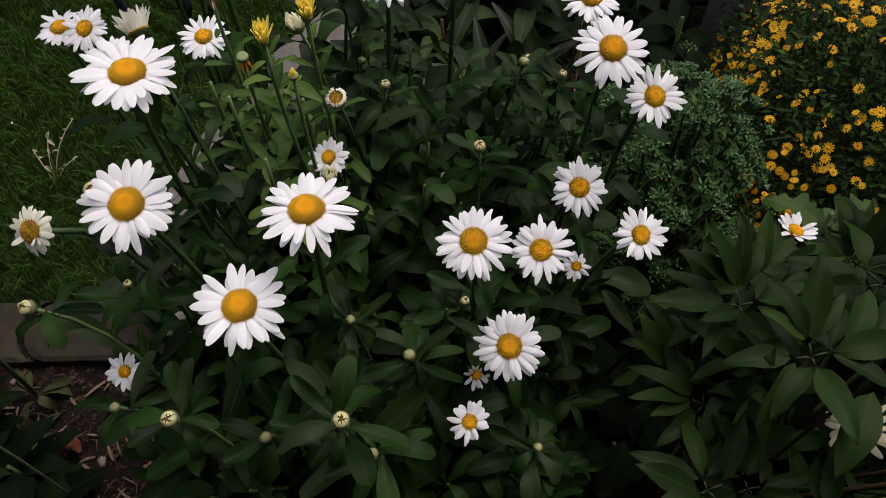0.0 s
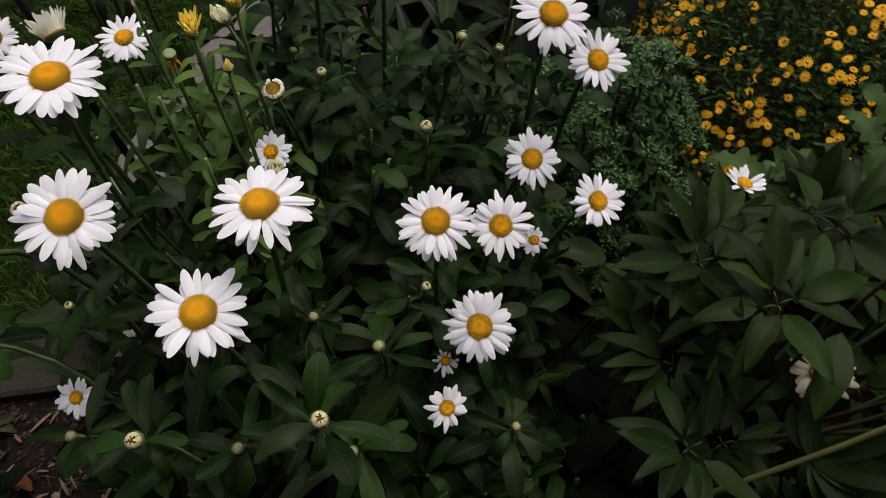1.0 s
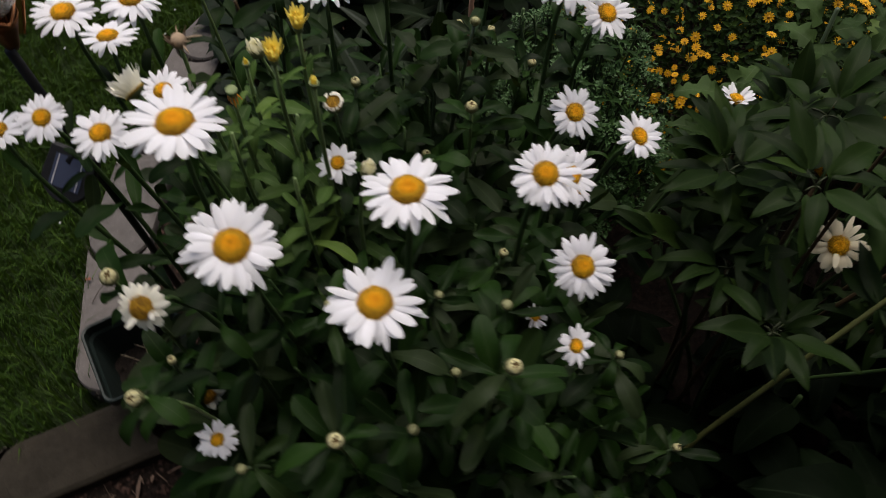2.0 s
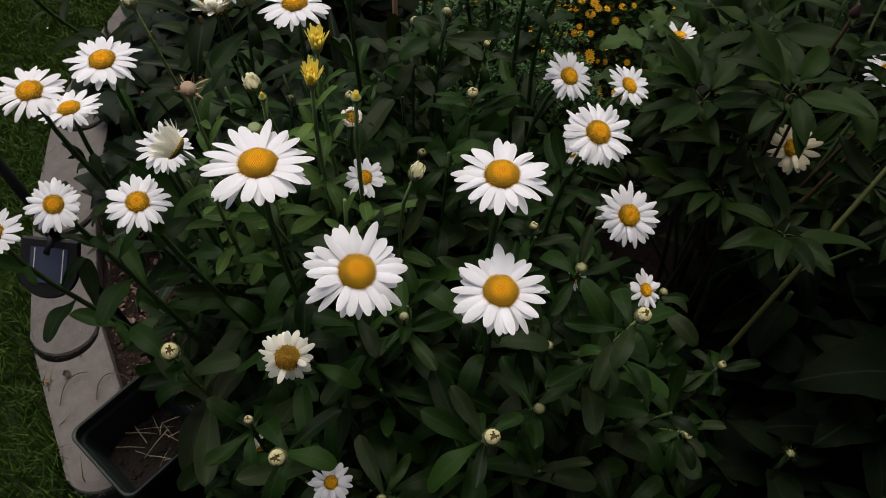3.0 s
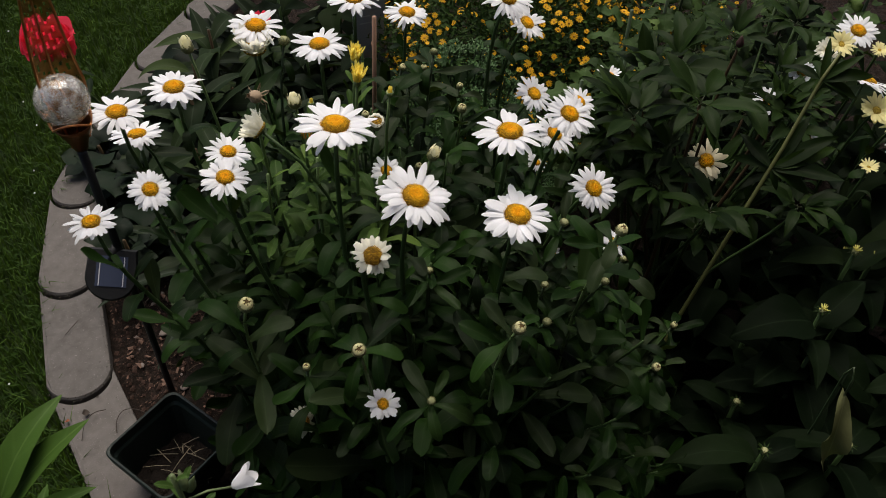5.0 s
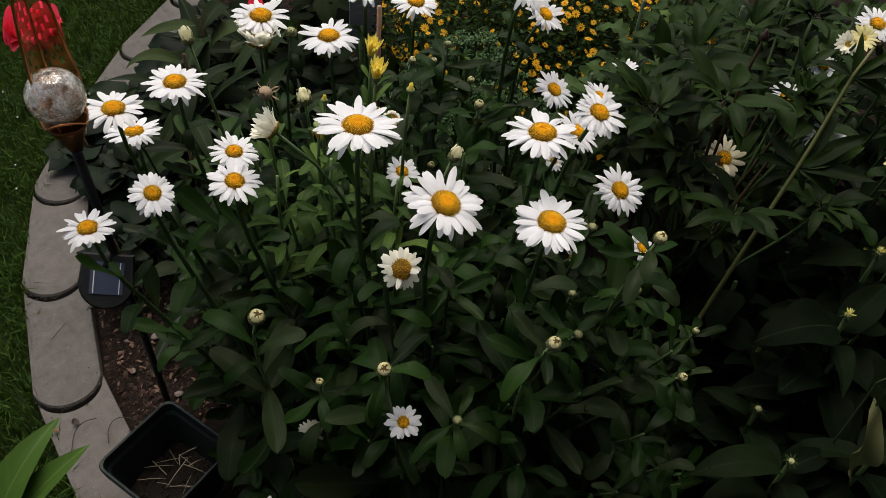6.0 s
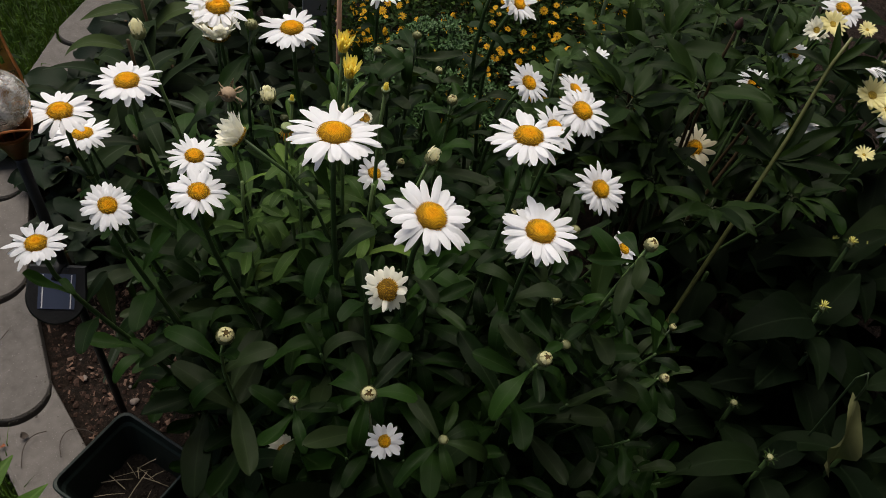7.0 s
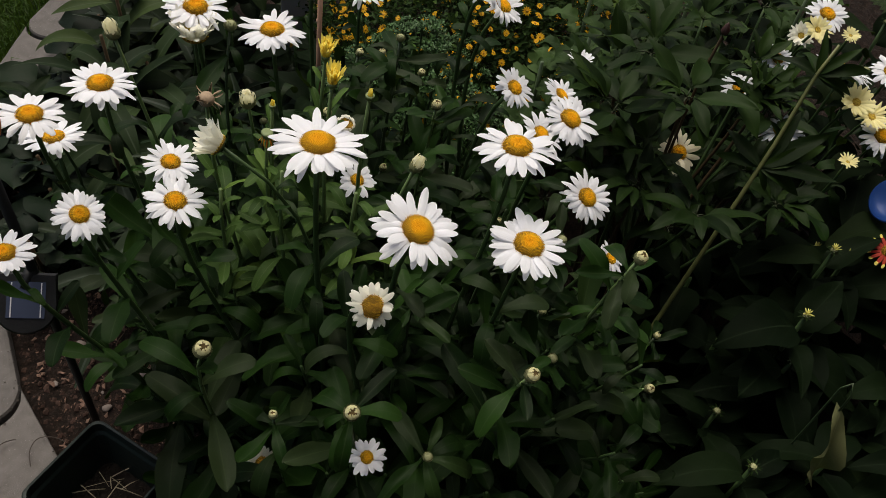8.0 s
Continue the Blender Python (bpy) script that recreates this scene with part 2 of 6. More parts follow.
def lawn_material():
    m, nt, p, obj = material("lawn", 0.9, spec=0.2)
    a, b = noise_tex(nt, obj, 120, 6, 0.7), noise_tex(nt, obj, 2.5, 4)
    col = ramp(nt, a, [(0.3, (0.006, 0.015, 0.003)), (0.7, (0.023, 0.048, 0.008))])
    col = mix_col(nt, math_node(nt, "MULTIPLY", b, 0.5), col, (0.03, 0.04, 0.012))
    nt.links.new(col, p.inputs["Base Color"])
    bump(nt, a, 1.0, 0.02, p)
    return m


def concrete_material():
    m, nt, p, obj = material("weathered_concrete", 0.9, spec=0.2)
    fine, mid, big = noise_tex(nt, obj, 420, 3, 0.7), noise_tex(nt, obj, 40, 6), noise_tex(nt, obj, 5, 4)
    info = nt.nodes.new("ShaderNodeObjectInfo").outputs["Random"]
    col = ramp(nt, mid, [(0.3, (0.046, 0.042, 0.040)), (0.7, (0.102, 0.095, 0.092))])
    col = mix_col(nt, math_node(nt, "MULTIPLY", big, 0.75), col, (0.080, 0.072, 0.066))
    col = mix_col(nt, math_node(nt, "MULTIPLY", info, 0.3), col, (0.13, 0.115, 0.107))
    speck = ramp(nt, fine, [(0.66, (0, 0, 0)), (0.71, (1, 1, 1))])
    col = mix_col(nt, math_node(nt, "MULTIPLY", speck, 0.5), col, (0.42, 0.40, 0.38))
    pit = ramp(nt, noise_tex(nt, obj, 130, 2), [(0.25, (1, 1, 1)), (0.31, (0, 0, 0))])
    col = mix_col(nt, math_node(nt, "MULTIPLY", pit, 0.6), col, (0.06, 0.055, 0.05))
    nt.links.new(col, p.inputs["Base Color"])
    bump(nt, math_node(nt, "ADD", fine, mid), 0.5, 0.002, p)
    return m


M_GLASS, M_SOIL, M_LAWN, M_CONCRETE = glass_material(), soil_material(), lawn_material(), concrete_material()

# ---------------------------------------------------------------- mesh helpers
rng = np.random.default_rng(7)


def mesh(name, verts, faces, mat, smooth=True):
    me = bpy.data.meshes.new(name)
    me.from_pydata([tuple(map(float, v)) for v in verts], [], [tuple(map(int, f)) for f in faces])
    me.materials.append(mat)
    if smooth:
        me.polygons.foreach_set("use_smooth", [True] * len(me.polygons))
    me.update()
    return me


def part(name, data, parent, m=None, label=""):
    """One mesh object under a thing or a part; m is its pose in the parent."""
    ob = new(name, data)
    ob.parent = parent
    if m is not None:
        ob.matrix_basis = m
    return tagged(ob, label) if label else ob


def thing(name, at, label, category, group="", kind="", data=None):
    ob = new(name, data)
    ob.location = at
    if data is None:
        ob.empty_display_size = 0.02
    return tagged(ob, label, category, group, kind)


def joined(bits):
    """Several (verts, faces) as one."""
    vs, fs, k = [], [], 0
    for v, f in bits:
        vs += list(v)
        fs += [tuple(i + k for i in q) for q in f]
        k += len(v)
    return vs, fs


def tube(pts, radii, sides=6, close=True):
    pts = [Vector(p) for p in pts]
    vs, fs = [], []
    for i, p in enumerate(pts):
        d = (pts[min(i + 1, len(pts) - 1)] - pts[max(i - 1, 0)]).normalized()
        a = d.orthogonal().normalized() if i == 0 else (a - d * a.dot(d)).normalized()
        b = d.cross(a)
        r = radii[i] if hasattr(radii, "__len__") else radii
        for k in range(sides):
            w = 2 * math.pi * k / sides
            vs.append(p + r * (math.cos(w) * a + math.sin(w) * b))
    for i in range(len(pts) - 1):
        for k in range(sides):
            fs.append((i * sides + k, i * sides + (k + 1) % sides, (i + 1) * sides + (k + 1) % sides, (i + 1) * sides + k))
    if close:
        fs.append(tuple(reversed(range(sides))))
        fs.append(tuple((len(pts) - 1) * sides + k for k in range(sides)))
    return vs, fs


def lathe(profile, sides=16):
    """Profile of (radius, height), turned round z."""
    vs, fs = [], []
    for r, z in profile:
        for k in range(sides):
            w = 2 * math.pi * k / sides
            vs.append((r * math.cos(w), r * math.sin(w), z))
    for i in range(len(profile) - 1):
        for k in range(sides):
            fs.append((i * sides + k, i * sides + (k + 1) % sides, (i + 1) * sides + (k + 1) % sides, (i + 1) * sides + k))
    fs.append(tuple(reversed(range(sides))))
    fs.append(tuple((len(profile) - 1) * sides + k for k in range(sides)))
    return vs, fs


def bezier(p0, p1, p2, n):
    out = []
    for i in range(n):
        s = i / (n - 1)
        out.append((1 - s) ** 2 * Vector(p0) + 2 * s * (1 - s) * Vector(p1) + s * s * Vector(p2))
    return out


def aim(at, way, up, size, roll=0.0):
    """A pose whose y axis runs along way and whose z axis leans to up."""
    y = Vector(way).normalized()
    x = y.cross(Vector(up))
    x = x.normalized() if x.length > 1e-4 else y.orthogonal().normalized()
    z = x.cross(y)
    m = Matrix((x, y, z)).transposed().to_4x4()
    return Matrix.Translation(at) @ m @ Matrix.Rotation(roll, 4, "Y") @ Matrix.Diagonal((*((size,) * 3 if not hasattr(size, "__len__") else size), 1))


def blade(width, shape, curl, fold=0.25, wave=0.0, nl=8, twist=0.0, seed=0):
    """A leaf one unit long along y: half widths by shape(s), drooping by curl, folded at its midrib."""
    r = random.Random(seed)
    ph, vs, fs = r.uniform(0, 6), [], []
    y = z = 0.0
    last = 0.0
    for i in range(nl + 1):
        s = math.sin(math.pi / 2 * i / nl) ** 1.15
        w = width * shape(s)
        a = 0.25 * curl - curl * s * 1.25
        y += math.cos(a) * (s - last)
        z += math.sin(a) * (s - last)
        last = s
        tw = twist * (s - 0.3)
        for u in (-1, -0.5, 0, 0.5, 1):
            x = u * w
            dz = fold * abs(x) + wave * width * math.sin(ph + 9 * s + (2 if u > 0 else 0)) * abs(u) ** 1.5
            vs.append((x * math.cos(tw), y, z + dz + x * math.sin(tw)))
    for i in range(nl):
        for k in range(4):
            a = i * 5 + k
            fs.append((a, a + 1, a + 6, a + 5))
    return vs, fs


def oblance(s):
    """Half width of a daisy leaf: a winged stalk, widest past the middle, a blunt point."""
    if s < 0.66:
        f = s / 0.66
        return 0.24 + 0.76 * f * f * (3 - 2 * f)
    f = (s - 0.66) / 0.34
    return max(0.0, 1 - f ** 2.8) ** 0.5 * (1 - 0.06 * abs(math.sin(17 * s)))


def lance(s):
    return max(0.03, math.sin(math.pi * min(1, s ** 0.8)) ** 0.85)


def ovate(s):
    return max(0.02, math.sin(math.pi * s ** 0.62) ** 0.8)


def toothed(s):
    return ovate(s) * (0.93 + 0.07 * abs(math.sin(26 * s)))


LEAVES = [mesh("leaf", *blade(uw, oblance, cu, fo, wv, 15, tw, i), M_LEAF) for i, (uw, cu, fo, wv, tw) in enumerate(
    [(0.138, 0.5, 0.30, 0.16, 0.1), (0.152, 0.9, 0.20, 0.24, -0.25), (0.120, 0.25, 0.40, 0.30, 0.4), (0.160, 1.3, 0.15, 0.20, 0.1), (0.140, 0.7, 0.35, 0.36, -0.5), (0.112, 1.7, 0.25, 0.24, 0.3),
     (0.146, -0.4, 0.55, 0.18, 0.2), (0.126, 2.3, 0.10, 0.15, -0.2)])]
LEAVES_PALE = [mesh("leaf", *blade(uw, oblance, cu, 0.3, 0.2, 8, tw, i + 20), M_LEAF_PALE) for i, (uw, cu, tw) in enumerate([(0.12, 0.7, 0.2), (0.14, 1.3, -0.2)])]
LEAFLETS = [mesh("leaflet", *blade(uw, lance, cu, 0.28, wv, 9, tw, i + 40), M_PEONY) for i, (uw, cu, wv, tw) in enumerate(
    [(0.140, 0.4, 0.14, 0.1), (0.160, 0.8, 0.2, -0.2), (0.128, 1.1, 0.16, 0.25), (0.170, 0.3, 0.16, 0.0)])]
BROAD = [mesh("leaf", *blade(uw, toothed, cu, 0.25, 0.15, 16, tw, i + 60), M_BROAD_SHADED) for i, (uw, cu, tw) in enumerate([(0.24, 0.6, 0.1), (0.28, 0.9, -0.1), (0.2, 1.1, 0.2)])]
BRONZE = [mesh("leaf", *blade(uw, ovate, cu, 0.2, 0.25, 9, tw, i + 80), M_BRONZE) for i, (uw, cu, tw) in enumerate([(0.33, 0.6, 0.1), (0.38, 0.9, -0.1)])]
LILY = [mesh("leaf", *blade(uw, lance, cu, 0.35, 0.1, 9, tw, i + 90), M_LILY) for i, (uw, cu, tw) in enumerate([(0.13, 0.6, 0.1), (0.15, 0.9, -0.1)])]
STRAP = [mesh("leaf", *blade(uw, lambda s: max(0.05, math.sin(math.pi * (0.12 + 0.86 * s)) ** 0.8), cu, 0.5, 0.0, 12, tw, i + 100), M_STRAP) for i, (uw, cu, tw) in enumerate([(0.060, 1.2, 0.4), (0.050, 1.9, -0.4), (0.070, 0.7, 0.2)])]
LOBED = [mesh("leaf", *blade(uw, lambda s: max(0.05, math.sin(math.pi * s ** 0.7) ** 0.6 * (0.34 + 0.66 * abs(math.sin(3.6 * math.pi * s)))), cu, 0.15, 0.25, 18, 0.1, i + 120), M_CHRYS)
         for i, (uw, cu) in enumerate([(0.36, 0.6), (0.32, 1.0), (0.4, 0.3)])]


# ---------------------------------------------------------------- ground
EDGE = [(1.5, 2.32), (0.9, 2.22), (0.62, 2.14), (0.40, 2.06), (0.19, 1.95), (0.0, 1.82), (-0.20, 1.665), (-0.37, 1.43), (-0.505, 1.17), (-0.565, 0.93), (-0.585, 0.81), (-0.63, 0.762), (-0.72, 0.75), (-0.83, 0.745), (-1.1, 0.735), (-1.6, 0.72), (-2.4, 0.70)]


def edge_line(step=0.01):
    """The border's middle line at even steps, smoothed."""
    p = np.array(EDGE)
    d = np.r_[0, np.cumsum(np.hypot(*np.diff(p, axis=0).T))]
    s = np.arange(0, d[-1], step)
    xy = np.c_[np.interp(s, d, p[:, 0]), np.interp(s, d, p[:, 1])]
    k = np.ones(7) / 7
    for c in (0, 1):
        xy[:, c] = np.convolve(np.pad(xy[:, c], 3, mode="edge"), k, "valid")
    return xy


LINE = edge_line()
_d = np.gradient(LINE, axis=0)
NORMAL = np.c_[_d[:, 1], -_d[:, 0]] / np.hypot(*_d.T)[:, None]  # to the lawn's side


def side(x, y):
    """Signed distance from the border's middle: plus on the lawn, minus in the bed."""
    i = int(np.argmin((LINE[:, 0] - x) ** 2 + (LINE[:, 1] - y) ** 2))
    off = np.array((x, y)) - LINE[i]
    return float(off @ NORMAL[i])


def ground_sheet():
    """One sheet to the horizon: fine near the bed, coarse far off."""
    xs = np.r_[-60, -20, -8, -4, np.arange(-2.4, 2.6, 0.2), 4, 8, 20, 60]
    ys = np.r_[-60, -20, -8, -4, -2, np.arange(-1.2, 4.0, 0.2), 5, 8, 20, 60]
    vs = [(x, y, -0.035 + 0.0 * x) for y in ys for x in xs]
    n = len(xs)
    fs = [(j * n + i, j * n + i + 1, (j + 1) * n + i + 1, (j + 1) * n + i) for j in range(len(ys) - 1) for i in range(n - 1)]
    return mesh("ground", vs, fs, M_LAWN)


tagged(new("ground", ground_sheet()), "green lawn ground reaching past the garden", "lawn", kind="structure")


def soil_height(x, y):
    return -0.004 + 0.012 * noise.noise((x * 9, y * 9, 0)) + 0.011 * noise.noise((x * 37, y * 37, 4)) + 0.006 * noise.noise((x * 85, y * 85, 9))


def soil_grid():
    """The bed's soil: a lumpy grid clipped at the border."""
    st, vs, fs, ix = 0.014, [], [], {}
    xs, ys = np.arange(-1.7, 2.6, st), np.arange(-1.2, 2.4, st)
    ok = np.zeros((len(xs), len(ys)), bool)
    for i, x in enumerate(xs):
        for j, y in enumerate(ys):
            dist = np.hypot(LINE[:, 0] - x, LINE[:, 1] - y)
            k = int(dist.argmin())
            ok[i, j] = (np.array((x, y)) - LINE[k]) @ NORMAL[k] < -0.02 and math.hypot((x - 0.5) / 1.7, (y - 0.7) / 1.65) < 1 + 0.12 * noise.noise((x * 2, y * 2, 3))
    for i in range(len(xs)):
        for j in range(len(ys)):
            if ok[i, j]:
                x, y = xs[i], ys[j]
                ix[i, j] = len(vs)
                vs.append((x, y, soil_height(x, y)))
    for i, j in ix:
        q = [(i, j), (i + 1, j), (i + 1, j + 1), (i, j + 1)]
        if all(a in ix for a in q):
            fs.append([ix[a] for a in q])
    return mesh("flower_bed", vs, fs, M_SOIL)


tagged(new("flower_bed", soil_grid()), "dark crumbly soil of the flower bed", "soil", kind="structure")


def sky_blocking_wall():
    """Unseen plain wall added behind the camera: blocks the southern sky, closes that side."""
    b = bmesh.new()
    bmesh.ops.create_cube(b, size=1.0, matrix=Matrix.Translation((0.6, -1.05, 1.9)) @ Matrix.Diagonal((9.0, 0.25, 4.0, 1)))
    bmesh.ops.bevel(b, geom=b.edges[:], offset=0.01, segments=2, affect="EDGES")
    me = bpy.data.meshes.new("south_sky_blocker")
    b.to_mesh(me)
    b.free()
    me.materials.append(plain("sky_blocker_face", (0.05, 0.042, 0.036), 0.9, scale=30))
    tagged(new("south_sky_blocker", me), "unseen plain brown wall added to block the southern sky", "wall", kind="structure")


sky_blocking_wall()

# ---------------------------------------------------------------- daisies
def petal_verts(width, notch, droop, seed):
    """A ray petal one unit long along y: narrow foot, full middle, rounded tip with a shallow notch."""
    r = random.Random(seed)
    vs, fs = [], []
    wob, rows = r.uniform(-0.06, 0.06), (0.0, 0.2, 0.42, 0.62, 0.78, 0.89, 0.96, 1.0)
    for i, s in enumerate(rows):
        w = width * (0.60 + 0.72 * s - 0.38 * s * s) * (max(0.03, 1 - ((s - 0.55) / 0.46) ** 2) ** 0.6 if s > 0.55 else 1.0)
        for u in (-1, -0.5, 0, 0.5, 1):
            yy = s - (notch * (0.5 if abs(u) == 1 else 0.9 if u == 0 else -0.2) if i == len(rows) - 1 else 0)
            z = 0.03 * math.sin(math.pi * s) - droop * s * s + 0.014 * math.cos(u * 2.4) * (1 - 0.4 * s) + 0.012 * math.sin(7 * s + seed)
            vs.append((u * w + wob * s * s, yy, z))
    for i in range(len(rows) - 1):
        for k in range(4):
            a = i * 5 + k
            fs.append((a, a + 1, a + 6, a + 5))
    return vs, fs


PSHAPES = [(0.128, 0.01, 0.04), (0.142, 0.04, 0.12), (0.112, 0.005, 0.20), (0.130, 0.015, -0.06), (0.150, 0.045, 0.08), (0.105, 0.01, 0.32)]
PETALS = {m: [mesh("petal", *petal_verts(*p, i), m) for i, p in enumerate(PSHAPES)] for m in (M_PETAL, M_CREAM, M_OLD, M_YELLOW, M_CALENDULA, M_ORANGE)}


M_DISC_CORE = plain("disc_core", (0.16, 0.092, 0.011), 0.9, scale=9, vary=0.4, spec=0.1)


def disc_mesh(mat, dome=0.50, n=480, dimple=0.13, loose=0.74):
    """A dome of florets in the golden spiral, unit radius: shut and crowded in the middle, open and apart towards the rim."""
    core = lathe([(1.0, -0.1), (0.98, 0.03), (0.88, 0.40 * dome), (0.62, dome * 0.76), (0.3, dome * 0.95 - dimple * 0.4), (0.02, dome - dimple)], 20)
    bits = [core]
    for i in range(n):
        q = math.sqrt((i + 0.5) / n)
        w = i * 2.39996
        z = dome * (1 - q ** 2.6) - dimple * max(0, 1 - q * 3.0)
        apart = max(0.0, min(1.0, (q - 0.58) / 0.28))
        h = 0.045 + 0.085 * apart
        s = (1.22 - (1.22 - loose) * apart) * 0.82 / math.sqrt(n)
        c = Vector((0.98 * q * math.cos(w), 0.98 * q * math.sin(w), z))
        lean = 0.25 * q + 0.95 * q ** 4
        up = Vector((lean * math.cos(w), lean * math.sin(w), 1)).normalized()
        a = up.orthogonal().normalized()
        b = up.cross(a)
        ring = [c + s * (math.cos(k * 1.5708) * a + math.sin(k * 1.5708) * b) - 0.03 * up for k in range(4)]
        top = [c + (0.6 + 0.25 * apart) * s * (math.cos(k * 1.5708) * a + math.sin(k * 1.5708) * b) + h * up for k in range(4)]
        bits.append((ring + top, [(0, 1, 5, 4), (1, 2, 6, 5), (2, 3, 7, 6), (3, 0, 4, 7), (4, 5, 6, 7)]))
    me = mesh("disc", *joined(bits), mat, smooth=False)
    me.materials.append(M_DISC_CORE)
    me.polygons.foreach_set("material_index", [1] * len(core[1]) + [0] * (5 * n))
    return me


DISC, DISC_OLD = disc_mesh(M_DISC), disc_mesh(M_DISC_BROWN, 0.5, 200, 0.0, 0.8)
DISC_PALE = disc_mesh(plain("pale_disc_florets", (0.86, 0.62, 0.09), 0.8, scale=9, vary=0.3, island=True), 0.25, 150, 0.08)
QUILL = mesh("quill", *tube([(0, 0, 0), (0, 0.5, 0.06), (0, 1, 0)], [0.07, 0.11, 0.05], 5), plain("quill_yellow", (0.62, 0.56, 0.13), 0.6, scale=9))
CUP = mesh("flower_head", *lathe([(0.12, -0.55), (0.2, -0.5), (0.75, -0.32), (1.0, -0.1), (0.98, -0.02), (0.2, 0.0)], 14), M_CALYX)


def flower_head(parent, at, normal, dia, kind="white", seed=0, count=None):
    """A daisy head: green cup, disc of florets, two rings of petals."""
    r = random.Random(seed)
    n = Vector(normal).normalized()
    spin = r.uniform(0, 6.28)
    frame_m = Matrix.Translation(at) @ n.to_track_quat("Z", "Y").to_matrix().to_4x4() @ Matrix.Rotation(spin, 4, "Z")
    petal = {"white": M_PETAL, "cream": M_CREAM, "old": M_OLD, "shut": M_CREAM, "yellow": M_YELLOW, "faded": M_CREAM, "half": M_PETAL}[kind]
    dr = dia * {"white": 0.187, "cream": 0.16, "old": 0.18, "shut": 0.2, "yellow": 0.15, "faded": 0.235, "half": 0.2}[kind]
    head = part("flower_head", CUP, parent, frame_m @ Matrix.Scale(dr * 0.95, 4))
    inv = 1 / (dr * 0.95)
    part("disc", DISC_OLD if kind == "faded" else DISC if kind in ("white", "half", "old") else DISC_PALE, head, Matrix.Scale(inv * dr, 4))
    count = count or {"white": r.randint(29, 36) if dia > 0.055 else r.randint(19, 22), "cream": 34, "old": 25, "shut": 44, "yellow": 32, "faded": 36, "half": 15}[kind]
    rest = dia / 2 - dr * 0.62
    droop = r.uniform(-0.06, 0.10)
    for i in range(count):
        ring = i % 2
        w = 2 * math.pi * (i + r.uniform(-0.55, 0.55)) / count
        length = rest * r.uniform(0.80, 1.12) * (1.0 if ring else 0.94)
        lift = {"white": 0.05, "cream": 0.75, "old": 0.05, "shut": 1.18, "yellow": 0.35, "faded": -0.2, "half": 0.55}[kind] + r.uniform(-0.11, 0.11) + (0.11 if ring else -0.03)
        if kind == "white":
            lift -= droop
        if kind in ("old", "faded") and r.random() < 0.12:
            lift += 0.9
        d = Vector((math.cos(w) * math.cos(lift), math.sin(w) * math.cos(lift), math.sin(lift)))
        base = Vector((math.cos(w), math.sin(w), 0)) * dr * (0.85 if kind == "shut" else 0.62) + Vector((0, 0, -0.05 * dr + 0.0012 * ring))
        wide = {"white": 0.052 if dia > 0.055 else 0.074, "faded": 0.066, "shut": 0.052, "half": 0.062}.get(kind, 0.056) * dia / 0.118 * r.uniform(0.82, 1.16)
        m = aim(base * inv, d, (-math.sin(lift) * math.cos(w), -math.sin(lift) * math.sin(w), math.cos(lift)), (wide * inv, length * inv, length * inv), r.uniform(-0.15, 0.15))
        part("petal", r.choice(PETALS[petal]), head, m)
    return head


def bud_mesh():
    """A round bud of overlapping scales."""
    bits = [lathe([(0.1, -1.0), (0.25, -0.95), (0.74, -0.6), (0.93, -0.05), (0.86, 0.33), (0.56, 0.58), (0.1, 0.64)], 12)]
    for i in range(62):
        f = (i + 0.5) / 62
        e = math.asin(-0.92 + 1.72 * f)
        w = i * 2.39996
        d = Vector((math.cos(w) * math.cos(e), math.sin(w) * math.cos(e), math.sin(e) * (0.72 if e > 0 else 1.0)))
        up = (Vector((0, 0, 1)) - d * d.z).normalized()
        sd = d.cross(up)
        c = d * 0.95
        bits.append(([c - up * 0.2 - sd * 0.17, c - up * 0.2 + sd * 0.17, c + up * 0.14 + sd * 0.12 + d * 0.10, c + up * 0.27 + d * 0.07, c + up * 0.14 - sd * 0.12 + d * 0.10], [(0, 1, 2, 3, 4)]))
    return mesh("bud", *joined(bits), M_BUD)


M_BUD = plain("bud_scales", (0.40, 0.41, 0.19), 0.7, scale=300, vary=0.6, island=True)
BUD_CUP = bud_mesh()


def bud_cap_mesh(mat, seed):
    """Short folded petals round the mouth of an opening bud."""
    r, bits = random.Random(seed), []
    for i in range(13):
        w = 2 * math.pi * i / 13 + r.uniform(-0.1, 0.1)
        v = [(0.22, 0.15), (0.28, 0.62), (0.30, 0.90), (0.30, 0.98)]
        h = r.uniform(0.78, 1.15)
        pts = []
        for k, (hw, z) in enumerate(v):
            rad = [0.84, 0.86, 0.62, 0.24 + 0.34 * ((i * 7) % 5 / 4)][k]
            for s in (-1, 1):
                pts.append((rad * math.cos(w + s * hw), rad * math.sin(w + s * hw), z * h))
        bits.append((pts, [(0, 1, 3, 2), (2, 3, 5, 4), (4, 5, 7, 6)]))
    return mesh("petal_ring", *joined(bits), mat)


M_BUDPETAL = petal_material("bud_petal", (0.78, 0.74, 0.44), (0.74, 0.68, 0.34))
BUD_CAPS = [bud_cap_mesh(M_BUDPETAL, 1), bud_cap_mesh(M_BUDPETAL, 2)]
BUD_EYE = mesh("bud_eye", *lathe([(0.72, 0.45), (0.64, 0.67), (0.45, 0.72), (0.05, 0.67)], 10), plain("bud_hollow", (0.09, 0.055, 0.012), 0.9, scale=9))


M_TUFT = petal_material("tuft_petal", (0.87, 0.84, 0.62), (0.84, 0.80, 0.52))


